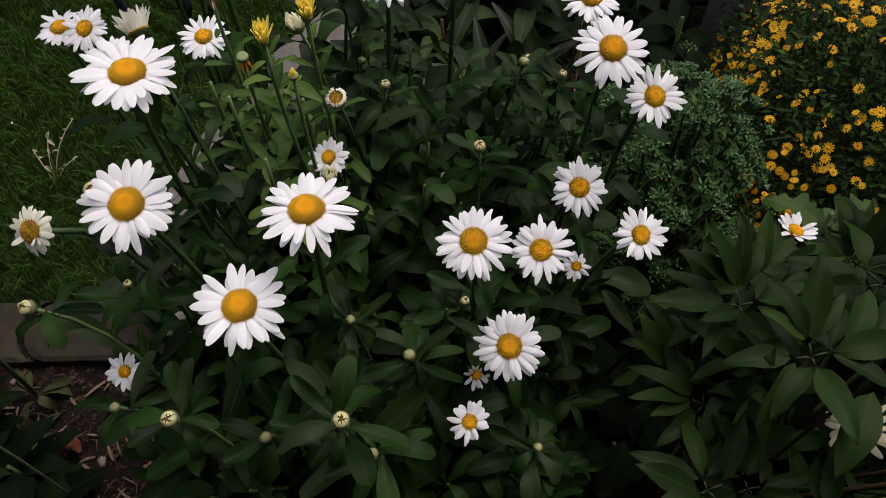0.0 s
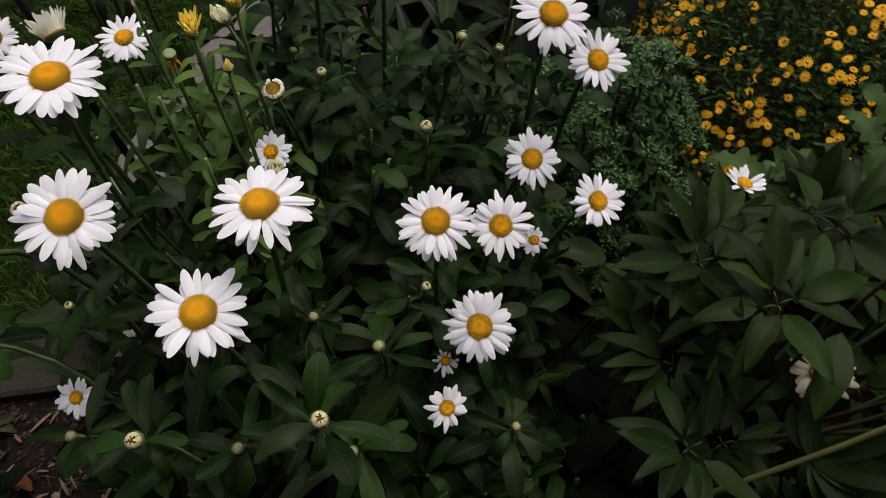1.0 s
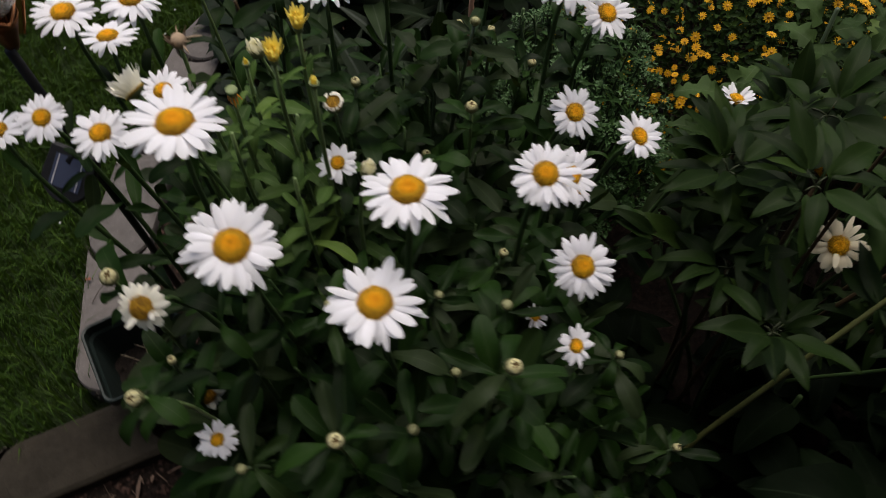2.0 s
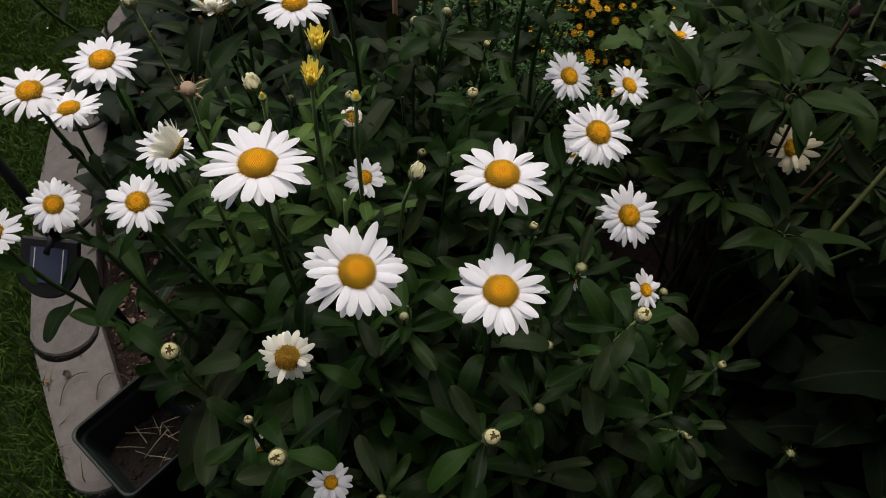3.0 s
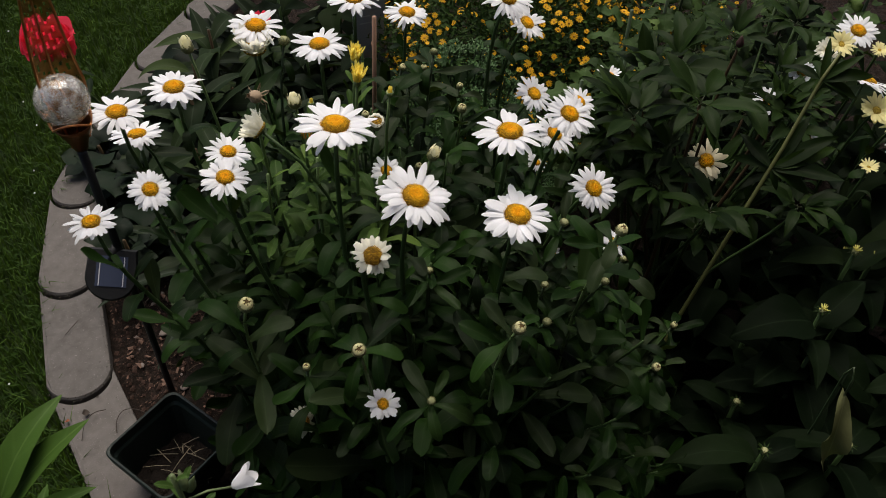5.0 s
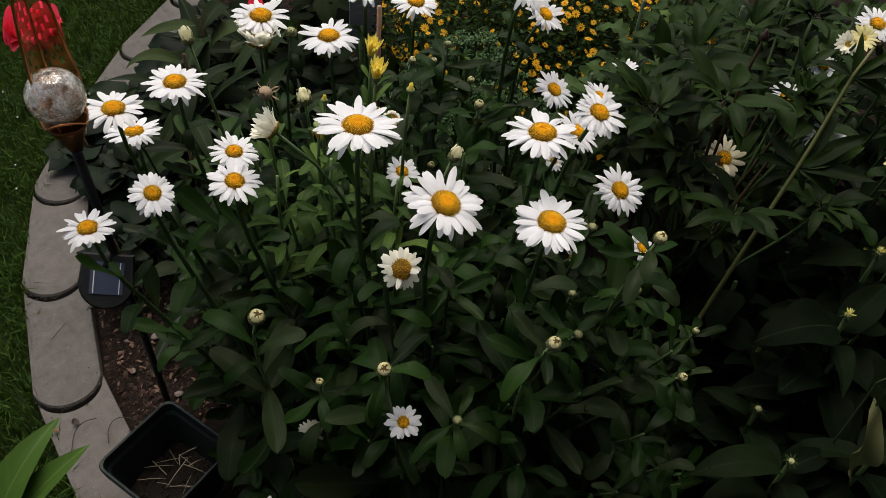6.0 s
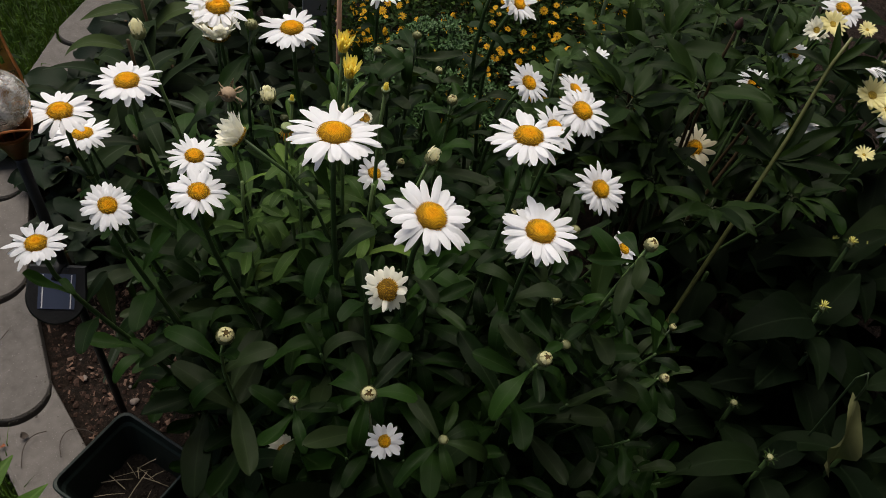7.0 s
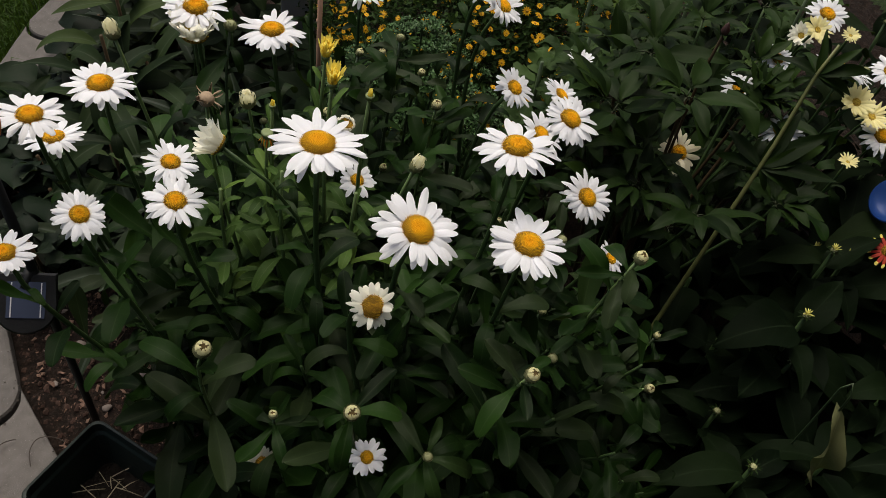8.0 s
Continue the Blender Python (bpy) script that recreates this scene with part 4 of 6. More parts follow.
def peony_plant():
    plant = thing("peony", (0.38, 0.36, 0.0), "bushy peony with dark green divided leaves and tan stems", "peony")
    o = Vector((0.38, 0.36, 0.0))
    r = random.Random(77)
    upper = [
        (0.336, 0.479, 0.587, 1.0), (0.332, 0.503, 0.515, 0.85), (0.362, 0.426, 0.508, 0.95), (0.290, 0.446, 0.476, 0.85), (0.304, 0.392, 0.502, 0.85), (0.286, 0.285, 0.525, 0.9),
        (0.417, 0.354, 0.624, 1.10), (0.384, 0.278, 0.591, 0.9), (0.375, 0.515, 0.565, 0.9), (0.389, 0.414, 0.510, 0.85), (0.350, 0.262, 0.600, 0.8), (0.425, 0.288, 0.665, 0.9), (0.379, 0.389, 0.642, 0.9),
        (0.587, 0.287, 0.593, 1.0), (0.40, 0.49, 0.42, 0.8), (0.50, 0.50, 0.60, 1.1), (0.56, 0.42, 0.62, 1.1), (0.64, 0.30, 0.60, 1.0), (0.55, 0.62, 0.52, 0.9),
        (0.70, 0.30, 0.45, 0.9), (0.42, 0.56, 0.46, 0.9), (0.76, 0.50, 0.60, 1.1), (0.86, 0.42, 0.62, 1.1), (0.38, 0.33, 0.38, 0.9),
    ]
    lower = [
        (0.60, 0.33, 0.60, 0.9), (0.50, 0.20, 0.44, 0.8), (0.95, 0.50, 0.60, 1.0), (0.34, 0.55, 0.33, 0.8), (0.50, 0.55, 0.56, 0.9),
        (0.66, 0.56, 0.50, 1.1), (0.78, 0.58, 0.52, 1.1), (0.58, 0.50, 0.52, 1.1),
        (0.74, 0.42, 0.46, 1.1), (0.60, 0.60, 0.42, 1.0), (0.70, 0.52, 0.40, 1.0), (0.84, 0.50, 0.45, 1.1),
    ]
    nodes = upper + lower + [(0.60, 0.315, 0.60, 0.95), (0.66, 0.36, 0.62, 0.95), (0.60, 0.40, 0.40, 1.2), (0.56, 0.30, 0.38, 1.2), (0.62, 0.28, 0.44, 1.2), (0.49, 0.33, 0.27, 0.9)]
    for i, (x, y, z, s) in enumerate(nodes):
        if x > 0.5:
            s, z = 0.72 * s, z - 0.06
        p = Vector((x, y, z)) - o
        foot = Vector((0.06 * r.uniform(-1, 1) + 0.35 * p.x, 0.06 * r.uniform(-1, 1) + 0.3 * p.y, 0.0))
        pts = stem_line(foot, p, Vector((0.5 * p.x, 0.5 * p.y, 1)), (r.uniform(-0.02, 0.02), r.uniform(-0.02, 0.02)))
        if any(before_head(o + along(pts, e / 30)[0]) for e in range(31)):
            continue
        part("stem", mesh("stem", *tube(pts, [0.0045 - 0.002 * j / 9 for j in range(10)], 6), M_STEM_RED if i % 4 == 0 else M_STEM_DARK), plant)
        out = math.atan2(p.y, p.x) + r.uniform(-0.4, 0.4)
        for g, (turn, rise, many) in enumerate(((-1.5, 0.30, 3), (0.0, 0.75, 4), (1.5, 0.30, 3), (3.1, 0.55, 3))):
            w0, e0 = out + turn + r.uniform(-0.3, 0.3), rise + r.uniform(-0.25, 0.25)
            arm = Vector((math.cos(w0) * math.cos(e0), math.sin(w0) * math.cos(e0), math.sin(e0)))
            knot = p + arm * s * r.uniform(0.010, 0.022)
            part("leaf_stalk", mesh("leaf_stalk", *tube([p, p.lerp(knot, 0.5) + Vector((0, 0, 0.002)), knot], [0.0015, 0.0012, 0.0010], 5), M_STALK), plant)
            for k in range(many):
                f = (k - (many - 1) / 2) / max(1, many - 1)
                w, up = w0 + 1.75 * f + r.uniform(-0.12, 0.12), e0 - 0.35 * abs(f) + r.uniform(-0.15, 0.15)
                way = Vector((math.cos(w) * math.cos(up), math.sin(w) * math.cos(up), math.sin(up)))
                size = s * (0.098 - 0.034 * abs(f)) * r.uniform(0.82, 1.12)
                me, pose_m = r.choice(LEAFLETS), aim(knot + 0.006 * way, way, (0, 0, 1), (size * r.uniform(0.9, 1.15), size, size), r.uniform(-0.35, 0.35))
                if not any(before_head(q) or by_cane(q) for q in (o + knot + way * size * e for e in (0.4, 0.7, 0.95))):
                    part("leaflet", me, plant, pose_m)
    # the last leaf of the long cane, seven leaflets from one knot
    knot = CANE[4] - o
    for k, (way, size) in enumerate((((0.035, -0.033, 0.047), 0.082), ((0.035, -0.066, 0.035), 0.095), ((0.020, -0.078, -0.004), 0.088), ((0.010, -0.050, -0.014), 0.062), ((0.028, 0.014, 0.050), 0.075), ((-0.010, 0.060, 0.018), 0.080), ((0.050, 0.040, 0.020), 0.085))):
        part("leaflet", LEAFLETS[k % 4], plant, aim(knot, way, (-0.4, -0.3, 0.8), (0.66 * size, 0.9 * size, 0.9 * size), 0.15 * (k % 3 - 1)))
    # a leaflet arching over the faded daisy
    part("leaflet", LEAFLETS[1], plant, aim(Vector((0.425, 0.345, 0.655)) - o, (-0.050, -0.085, 0.012), (0, 0, 1), (0.115, 0.098, 0.098)))
    # the broad leaf halfway up the cane
    knot = along(CANE, 0.54)[0] - o
    for k, (way, size) in enumerate((((0.038, -0.125, 0.035), 0.125), ((0.004, -0.090, -0.004), 0.085), ((0.069, -0.098, 0.076), 0.130), ((0.074, -0.073, 0.085), 0.118), ((0.077, -0.015, 0.094), 0.112), ((-0.014, -0.026, -0.020), 0.045), ((-0.010, 0.094, -0.003), 0.088), ((0.019, 0.080, 0.032), 0.085))):
        part("leaflet", LEAFLETS[k % 4], plant, aim(knot, way, (-0.45, -0.25, 0.85), (0.78 * size, 0.95 * size, 0.95 * size), 0.2 * (k % 3 - 1)))
    # a spent dark red seed head between the leaves
    q = Vector((0.511, 0.402, 0.685)) - o
    part("stem", mesh("stem", *tube(stem_line((0.03, 0.02, 0.0), q, (0.1, -0.1, 1), (0.02, 0.0)), 0.0026, 6), M_STEM_RED), plant)
    pod = part("seed_pod", mesh("seed_pod", *lathe([(0.0015, -0.003), (0.005, 0.0), (0.0072, 0.006), (0.0055, 0.012), (0.003, 0.018), (0.0005, 0.022)], 10), M_POD), plant, Matrix.Translation(q), "dried dark red seed head")
    for k in range(4):
        w = 1.57 * k + 0.4
        part("sepal", LEAFLETS[k], pod, aim((0.005 * math.cos(w), 0.005 * math.sin(w), -0.001), (math.cos(w), math.sin(w), 0.9), (0, 0, 1), (0.026, 0.022, 0.022)))
    # the long slanting cane
    pts = [q - o for q in CANE]
    part("stem", mesh("stem", *tube(pts, [0.0046, 0.0040, 0.0036, 0.0032, 0.0028, 0.0020], 8), M_STEM_PEONY), plant, label="long olive slanting stem")


peony_plant()

# ---------------------------------------------------------------- white and pale yellow daisies behind the peony
for i, (x, y, z, lx, ly, dia, kind) in enumerate(GARDEN_DAISIES):
    base = Vector((x + 0.04, y + 0.05, 0))
    plant = thing("garden_daisy", base, "pale yellow double daisy behind the peony leaves" if kind == "yellow" else "fading white daisy in the peony's shade" if kind == "old" else "cream half-open daisy turned sideways behind the peony" if kind == "cream" else "white daisy half hidden behind peony leaves", "daisy", "daisies behind the peony")
    local, normal = Vector((x, y, z)) - base, Vector((lx, ly, 1)).normalized()
    pts = stem_line((0, 0, 0), local - normal * 0.006, normal, (0, 0))
    part("stem", mesh("stem", *tube(pts, 0.0028, 6), M_STEM_DARK), plant)
    leafy(plant, pts, 9, 0.2, 0.8, 0.10, 0.05, 4100 + i)
    flower_head(plant, local, normal, dia, kind, 4000 + i)


# ---------------------------------------------------------------- creeping zinnia
def quad_leaf(c, way, up, length, width):
    y = Vector(way).normalized()
    x = y.cross(Vector(up)).normalized()
    z = x.cross(y)
    c = Vector(c)
    return [c, c + y * length * 0.45 - x * width + z * width * 0.4, c + y * length - z * length * 0.12, c + y * length * 0.45 + x * width + z * width * 0.4], [(0, 1, 2), (0, 2, 3)]


def mound_points(centre, radii, n, seed, shell=0.55, zmin=0.02):
    """Random places in the outer shell of a lumpy dome, with their outward ways."""
    r, out = random.Random(seed), []
    while len(out) < n:
        w, e = r.uniform(0, 6.283), math.asin(r.uniform(0.0, 1.0))
        d = Vector((math.cos(w) * math.cos(e), math.sin(w) * math.cos(e), math.sin(e)))
        k = (shell + (1 - shell) * r.random() ** 0.5) * (0.9 + 0.22 * noise.noise(d * 3.1 + Vector((seed, 0, 0))))
        p = Vector((centre[0] + d.x * radii[0] * k, centre[1] + d.y * radii[1] * k, centre[2] + d.z * radii[2] * k))
        if p.z > zmin:
            out.append((p, Vector((d.x / radii[0], d.y / radii[1], d.z / radii[2])).normalized()))
    return out


def zinnia_flower_mesh():
    bits = []
    for i in range(11):
        w = 2 * math.pi * i / 11
        d, sd = Vector((math.cos(w), math.sin(w), 0)), Vector((-math.sin(w), math.cos(w), 0))
        z = Vector((0, 0, 1))
        v = [d * 0.25 - sd * 0.09, d * 0.25 + sd * 0.09, d * 0.68 + sd * 0.17 + z * 0.1, d * 0.68 - sd * 0.17 + z * 0.1, d + sd * 0.07 + z * 0.03, d - sd * 0.07 + z * 0.03]
        bits.append((v, [(0, 1, 2, 3), (3, 2, 4, 5)]))
    return mesh("flower", *joined(bits), M_ZPETAL)


Z_FLOWER = zinnia_flower_mesh()
Z_DISC = mesh("disc", *lathe([(0.25, 0.0), (0.27, 0.10), (0.2, 0.18), (0.04, 0.22)], 9), M_ZDISC)
Z_WHOLE = mesh("flower", *joined([([v.co for v in q.vertices], [tuple(f.vertices) for f in q.polygons]) for q in (Z_FLOWER, Z_DISC)]), M_ZPETAL)
Z_WHOLE.materials.append(M_ZDISC)
Z_WHOLE.polygons.foreach_set("material_index", [0] * len(Z_FLOWER.polygons) + [1] * len(Z_DISC.polygons))


def zinnia(centre, radii, leaves, flowers, near, seed, label):
    plant = thing("creeping_zinnia", (centre[0], centre[1], 0), label, "zinnia", "creeping zinnias")
    o = Vector((centre[0], centre[1], 0))
    r = random.Random(seed)
    bits = []
    for p, d in mound_points(centre, radii, leaves, seed, 0.5):
        w = Vector((r.uniform(-1, 1), r.uniform(-1, 1), r.uniform(-0.5, 0.7))) + d * 0.7
        bits.append(quad_leaf(p - o, w, d + Vector((0, 0, 0.6)), r.uniform(0.012, 0.026), r.uniform(0.003, 0.0055)))
    tagged(part("foliage", mesh("foliage", *joined(bits), M_ZLEAF), plant), kind="stuff")
    bits = []
    for p, d in mound_points(centre, radii, 60, seed + 1, 0.85):
        bits.append(tube(bezier((0, 0, 0), ((p.x - o.x) * 0.4, (p.y - o.y) * 0.4, p.z * 0.9), p - o, 5), 0.0010, 3, False))
    tagged(part("stem_mass", mesh("stem_mass", *joined(bits), M_STEM_DARK), plant), kind="stuff")
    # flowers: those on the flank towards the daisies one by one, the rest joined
    spots = []
    for p, d in mound_points(centre, radii, 6 * flowers, seed + 2, 0.80, 0.05):
        drift = noise.noise(p * 9) + 0.6 * noise.noise(p * 24) + 0.35 * (p.z / radii[2] - 0.5)
        if len(spots) < flowers and drift > r.uniform(-0.5, 0.55) and all((p - q).length > 0.011 for q, _ in spots):
            spots.append((p, d))
    spots.sort(key=lambda q: q[0].y + 0.5 * q[0].x)
    petals, discs = [], []
    for k, (p, d) in enumerate(spots):
        n = (d * 0.8 + Vector((r.uniform(-0.8, 0.8) - 0.1, r.uniform(-0.8, 0.8) - 0.15, 0.75))).normalized()
        size = r.uniform(0.0060, 0.0112)
        m = Matrix.Translation(p - o + d * 0.024) @ n.to_track_quat("Z", "Y").to_matrix().to_4x4() @ Matrix.Rotation(r.uniform(0, 6), 4, "Z") @ Matrix.Diagonal((size, size, size * r.uniform(0.6, 2.2), 1))
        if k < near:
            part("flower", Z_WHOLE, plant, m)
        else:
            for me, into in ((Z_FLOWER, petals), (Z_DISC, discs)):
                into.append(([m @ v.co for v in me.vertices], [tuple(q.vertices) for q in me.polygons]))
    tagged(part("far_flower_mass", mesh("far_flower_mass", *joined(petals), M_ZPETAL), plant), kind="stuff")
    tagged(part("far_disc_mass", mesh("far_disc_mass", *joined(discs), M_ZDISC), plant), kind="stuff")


zinnia((0.85, 1.09, 0.0), (0.42, 0.46, 0.50), 14000, 860, 240, 11, "dense mound of creeping zinnia with many small yellow flowers")
zinnia((1.24, 1.05, 0.0), (0.36, 0.46, 0.43), 6000, 420, 0, 12, "spreading creeping zinnia dotted with yellow flowers")


# ---------------------------------------------------------------- ferny blue-green mound
def ferny_mound():
    c = (0.37, 0.89, 0.0)
    plant = thing("stonecrop", (c[0], c[1], 0), "rounded blue-green stonecrop mound with crowded bud heads", "stonecrop")
    o = Vector((c[0], c[1], 0))
    r, leaves, heads, stems = random.Random(5), [], [], []
    for p, d in mound_points((c[0], c[1], 0.16), (0.20, 0.25, 0.39), 170, 6, 0.80, 0.12):
        q = p - o
        top = (d + Vector((0, 0, 0.9))).normalized()
        stems.append(tube(bezier((q.x * 0.25, q.y * 0.25, 0), (q.x * 0.7, q.y * 0.7, q.z * 0.7), q, 5), 0.002, 4, False))
        a = top.orthogonal().normalized()
        e = top.cross(a)
        wide = r.uniform(0.010, 0.021)
        for k in range(34):
            rad, w = wide * math.sqrt(r.random()), r.uniform(0, 6.283)
            h = q + a * rad * math.cos(w) + e * rad * math.sin(w) + top * (0.008 - 0.35 * rad + r.uniform(-0.003, 0.003))
            for _ in range(2):
                way = top * 0.55 + Vector((r.uniform(-1, 1), r.uniform(-1, 1), r.uniform(-0.3, 0.8)))
                heads.append(quad_leaf(h, way, top, r.uniform(0.005, 0.010), r.uniform(0.0012, 0.0026)))
            if k % 6 == 0:
                stems.append(tube([q - top * 0.012, h], 0.0008, 3, False))
        for k in range(9):
            w = k * 2.4 + r.uniform(-0.3, 0.3)
            way = a * math.cos(w) + e * math.sin(w) + top * r.uniform(0.0, 0.6)
            leaves.append(quad_leaf(q - top * (0.012 + 0.012 * k), way, top, r.uniform(0.018, 0.032), r.uniform(0.003, 0.006)))
            leaves.append(quad_leaf(q - top * (0.008 + 0.012 * k), way + e * r.uniform(-0.8, 0.8) + a * r.uniform(-0.8, 0.8), top, r.uniform(0.010, 0.022), r.uniform(0.002, 0.004)))
    tagged(part("foliage", mesh("foliage", *joined(leaves), M_MOUND), plant), kind="stuff")
    tagged(part("bud_mass", mesh("bud_mass", *joined(heads), plain("stonecrop_buds", (0.055, 0.135, 0.033), 0.65, island=True)), plant), kind="stuff")
    tagged(part("stem_mass", mesh("stem_mass", *joined(stems), M_STEM), plant), kind="stuff")


ferny_mound()


# ---------------------------------------------------------------- other bed plants
def rosette(name, at, label, category, meshes, n, size, lift, seed, height=0.0, spread=0.03, stem=None, group=""):
    """Leaves from a short stock."""
    r = random.Random(seed)
    plant = thing(name, (at[0], at[1], 0), label, category, group)
    if stem:
        part("stem", mesh("stem", *tube([(0, 0, -0.01), (0.005, 0, height * 0.5), (0, 0, height)], 0.004, 6), stem), plant)
    for i in range(n):
        w = i * 2.4 + r.uniform(-0.4, 0.4)
        up = r.uniform(*lift)
        z = height * (0.25 + 0.75 * i / n) if height else r.uniform(0.0, 0.02)
        way = Vector((math.cos(w) * math.cos(up), math.sin(w) * math.cos(up), math.sin(up)))
        s = r.uniform(*size)
        part("leaf", r.choice(meshes), plant, aim(Vector((spread * math.cos(w), spread * math.sin(w), z)), way, (0, 0, 1), (s * r.uniform(0.85, 1.15), s, s), r.uniform(-0.3, 0.3)))
    return plant


for i, (x, y) in enumerate([(0.10, 1.12), (0.22, 1.20), (0.34, 1.27), (0.02, 1.22), (0.16, 1.34), (0.30, 1.42), (-0.10, 1.16), (0.45, 1.60), (0.38, 1.70), (0.52, 1.66)]):
    rosette("strap_plant", (x, y), "grey-green tuft of narrow arching strap leaves", "strap plant", STRAP, 13, (0.20, 0.34), (0.5, 1.35), 50 + i, group="strap-leaved tufts")
for i, (x, y, h) in enumerate([(0.62, 0.66, 0.46), (0.72, 0.72, 0.50), (0.84, 0.70, 0.52), (0.98, 0.66, 0.50), (0.56, 0.72, 0.40), (1.1, 0.78, 0.5), (0.92, 0.58, 0.46), (1.12, 0.55, 0.52), (1.28, 0.62, 0.52), (1.05, 0.38, 0.5), (1.3, 0.4, 0.5), (1.5, 0.6, 0.5), (1.5, 0.85, 0.45)]):
    rosette("chrysanthemum", (x, y), "leafy chrysanthemum with pale green lobed leaves", "chrysanthemum", LOBED, 24, (0.05, 0.085), (0.0, 0.7), 80 + i, h + 0.03, 0.012, M_STEM, "chrysanthemum stems")
for i, (x, y) in enumerate([(-0.20, 1.40), (-0.10, 1.52), (-0.27, 1.30), (0.03, 1.60), (-0.16, 1.28), (0.14, 1.68), (-0.02, 1.40), (0.25, 1.74), (0.4, 1.85)]):
    rosette("bronze_plant", (x, y), "low plant with dark bronze-green rounded leaves", "foliage plant", BRONZE, 18, (0.045, 0.078), (0.15, 0.95), 130 + i, 0.07 + 0.04 * (i % 3), 0.02, M_STEM_RED, "bronze-leaved plants")
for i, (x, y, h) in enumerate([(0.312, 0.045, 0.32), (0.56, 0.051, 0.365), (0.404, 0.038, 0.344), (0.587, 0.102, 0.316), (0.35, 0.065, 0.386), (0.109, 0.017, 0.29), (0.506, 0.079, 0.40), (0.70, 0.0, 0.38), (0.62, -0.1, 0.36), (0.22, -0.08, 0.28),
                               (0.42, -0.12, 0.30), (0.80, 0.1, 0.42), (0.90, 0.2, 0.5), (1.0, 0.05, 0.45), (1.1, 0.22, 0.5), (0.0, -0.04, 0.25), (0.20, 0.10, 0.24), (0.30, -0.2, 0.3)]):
    p = rosette("blanket_flower", (x, y), "blanket flower with shade-darkened leaves and spiky green buds", "blanket flower", BROAD, 15, (0.09, 0.17), (-0.1, 0.6), 170 + i, h, 0.01, M_STEM_DARK, "blanket flowers")
    r = random.Random(i)
    cup = part("bud", BUD_CUP, p, Matrix.Translation((0, 0, h + 0.008)) @ Matrix.Scale(0.0068, 4))
    for k in range(11):
        w = 2 * math.pi * k / 11
        up = r.uniform(0.1, 0.7)
        d = (math.cos(w) * math.cos(up), math.sin(w) * math.cos(up), math.sin(up))
        part("sepal", LEAFLETS[k % 4], cup, aim((0, 0, -0.1), d, (0, 0, 1), (1.6, 2.4, 2.4)))
    if i in (0, 1, 3, 4, 6, 11):
        for k in range(9):
            w, up = 2.4 * k, r.uniform(0.5, 1.2)
            part("quill", QUILL, cup, aim((0.2 * math.cos(w), 0.2 * math.sin(w), 0.4), (math.cos(w) * math.cos(up), math.sin(w) * math.cos(up), math.sin(up)), (0, 0, 1), (1.6, 1.6, 1.6)))

# mostly added fill: near-black leaves hide lit soil in the bed's shaded gaps
LEAFY_BACK = [
    (0.02, 1.04, 0.30), (0.12, 1.02, 0.34), (-0.06, 1.08, 0.28), (0.26, 1.06, 0.34), (0.40, 1.16, 0.3), (0.46, 1.30, 0.28), (0.40, 1.45, 0.26), (0.55, 1.52, 0.3),
    (0.12, 1.50, 0.22), (0.7, 1.65, 0.3), (0.52, 1.70, 0.24), (0.85, 1.6, 0.35), (0.36, 0.16, 0.22), (0.24, 0.38, 0.12), (0.27, 0.48, 0.12), (0.22, 0.30, 0.10),
    (0.29, 0.57, 0.12),
]
LEAFY_SIDE = [
    (1.40, 0.50, 0.30), (1.30, 0.52, 0.30), (1.45, 0.62, 0.32),
    (0.26, 0.22, 0.10), (-0.72, 0.44, 0.10), (-0.66, 0.37, 0.10), (0.95, 0.52, 0.30), (1.02, 0.46, 0.30), (0.90, 0.44, 0.30), (1.04, 0.58, 0.34), (1.12, 0.50, 0.34), (1.10, 0.64, 0.34), (0.98, 0.40, 0.30),
    (1.18, 0.42, 0.34), (-0.80, 0.43, 0.12), (-0.84, 0.52, 0.10), (0.42, 0.26, 0.26), (0.50, 0.30, 0.28), (0.44, 0.36, 0.28), (0.56, 0.22, 0.26), (0.60, 0.32, 0.30),
    (0.52, 0.44, 0.3),
]
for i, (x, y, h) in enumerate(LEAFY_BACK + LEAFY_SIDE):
    rosette("leafy_plant", (x, y), "low leafy filler plant, its leaves coloured dark for shade", "foliage plant", BROAD, 13, (0.08, 0.13), (-0.1, 0.7), 260 + i, h, 0.012, M_STEM_DARK, "low leafy plants")

M_ROUND = leaf_material("round_dark_leaf", (0.0030, 0.0062, 0.0036), (0.0070, 0.0130, 0.0068), (0.0160, 0.0200, 0.0150), 0.5, veins=5.0, spec=0.05)
ROUND = [mesh("leaf", *blade(uw, ovate, cu, 0.12, 0.15, 10, tw, i + 150), M_ROUND) for i, (uw, cu, tw) in enumerate([(0.40, 0.4, 0.1), (0.44, 0.7, -0.1), (0.36, 1.0, 0.2)])]
for i, (x, y, h) in enumerate([(-0.10, 1.70, 0.08), (-0.11, 1.58, 0.10), (-0.06, 1.50, 0.10), (0.02, 1.70, 0.09), (-0.13, 1.45, 0.08), (0.08, 1.76, 0.08), (-0.19, 1.36, 0.07), (0.20, 1.78, 0.10), (0.30, 1.82, 0.12), (0.38, 1.78, 0.12)]):
    rosette("round_leaf_plant", (x, y), "low plant with large dark rounded leaves over the border", "foliage plant", ROUND, 9, (0.075, 0.115), (0.05, 0.6), 400 + i, h, 0.02, M_STEM_RED, "round-leaved plants")
M_LANCE = leaf_material("lance_leaf", (0.0060, 0.0120, 0.0045), (0.0150, 0.0260, 0.0095), (0.060, 0.075, 0.050), 0.55, veins=0.5, spec=0.035)
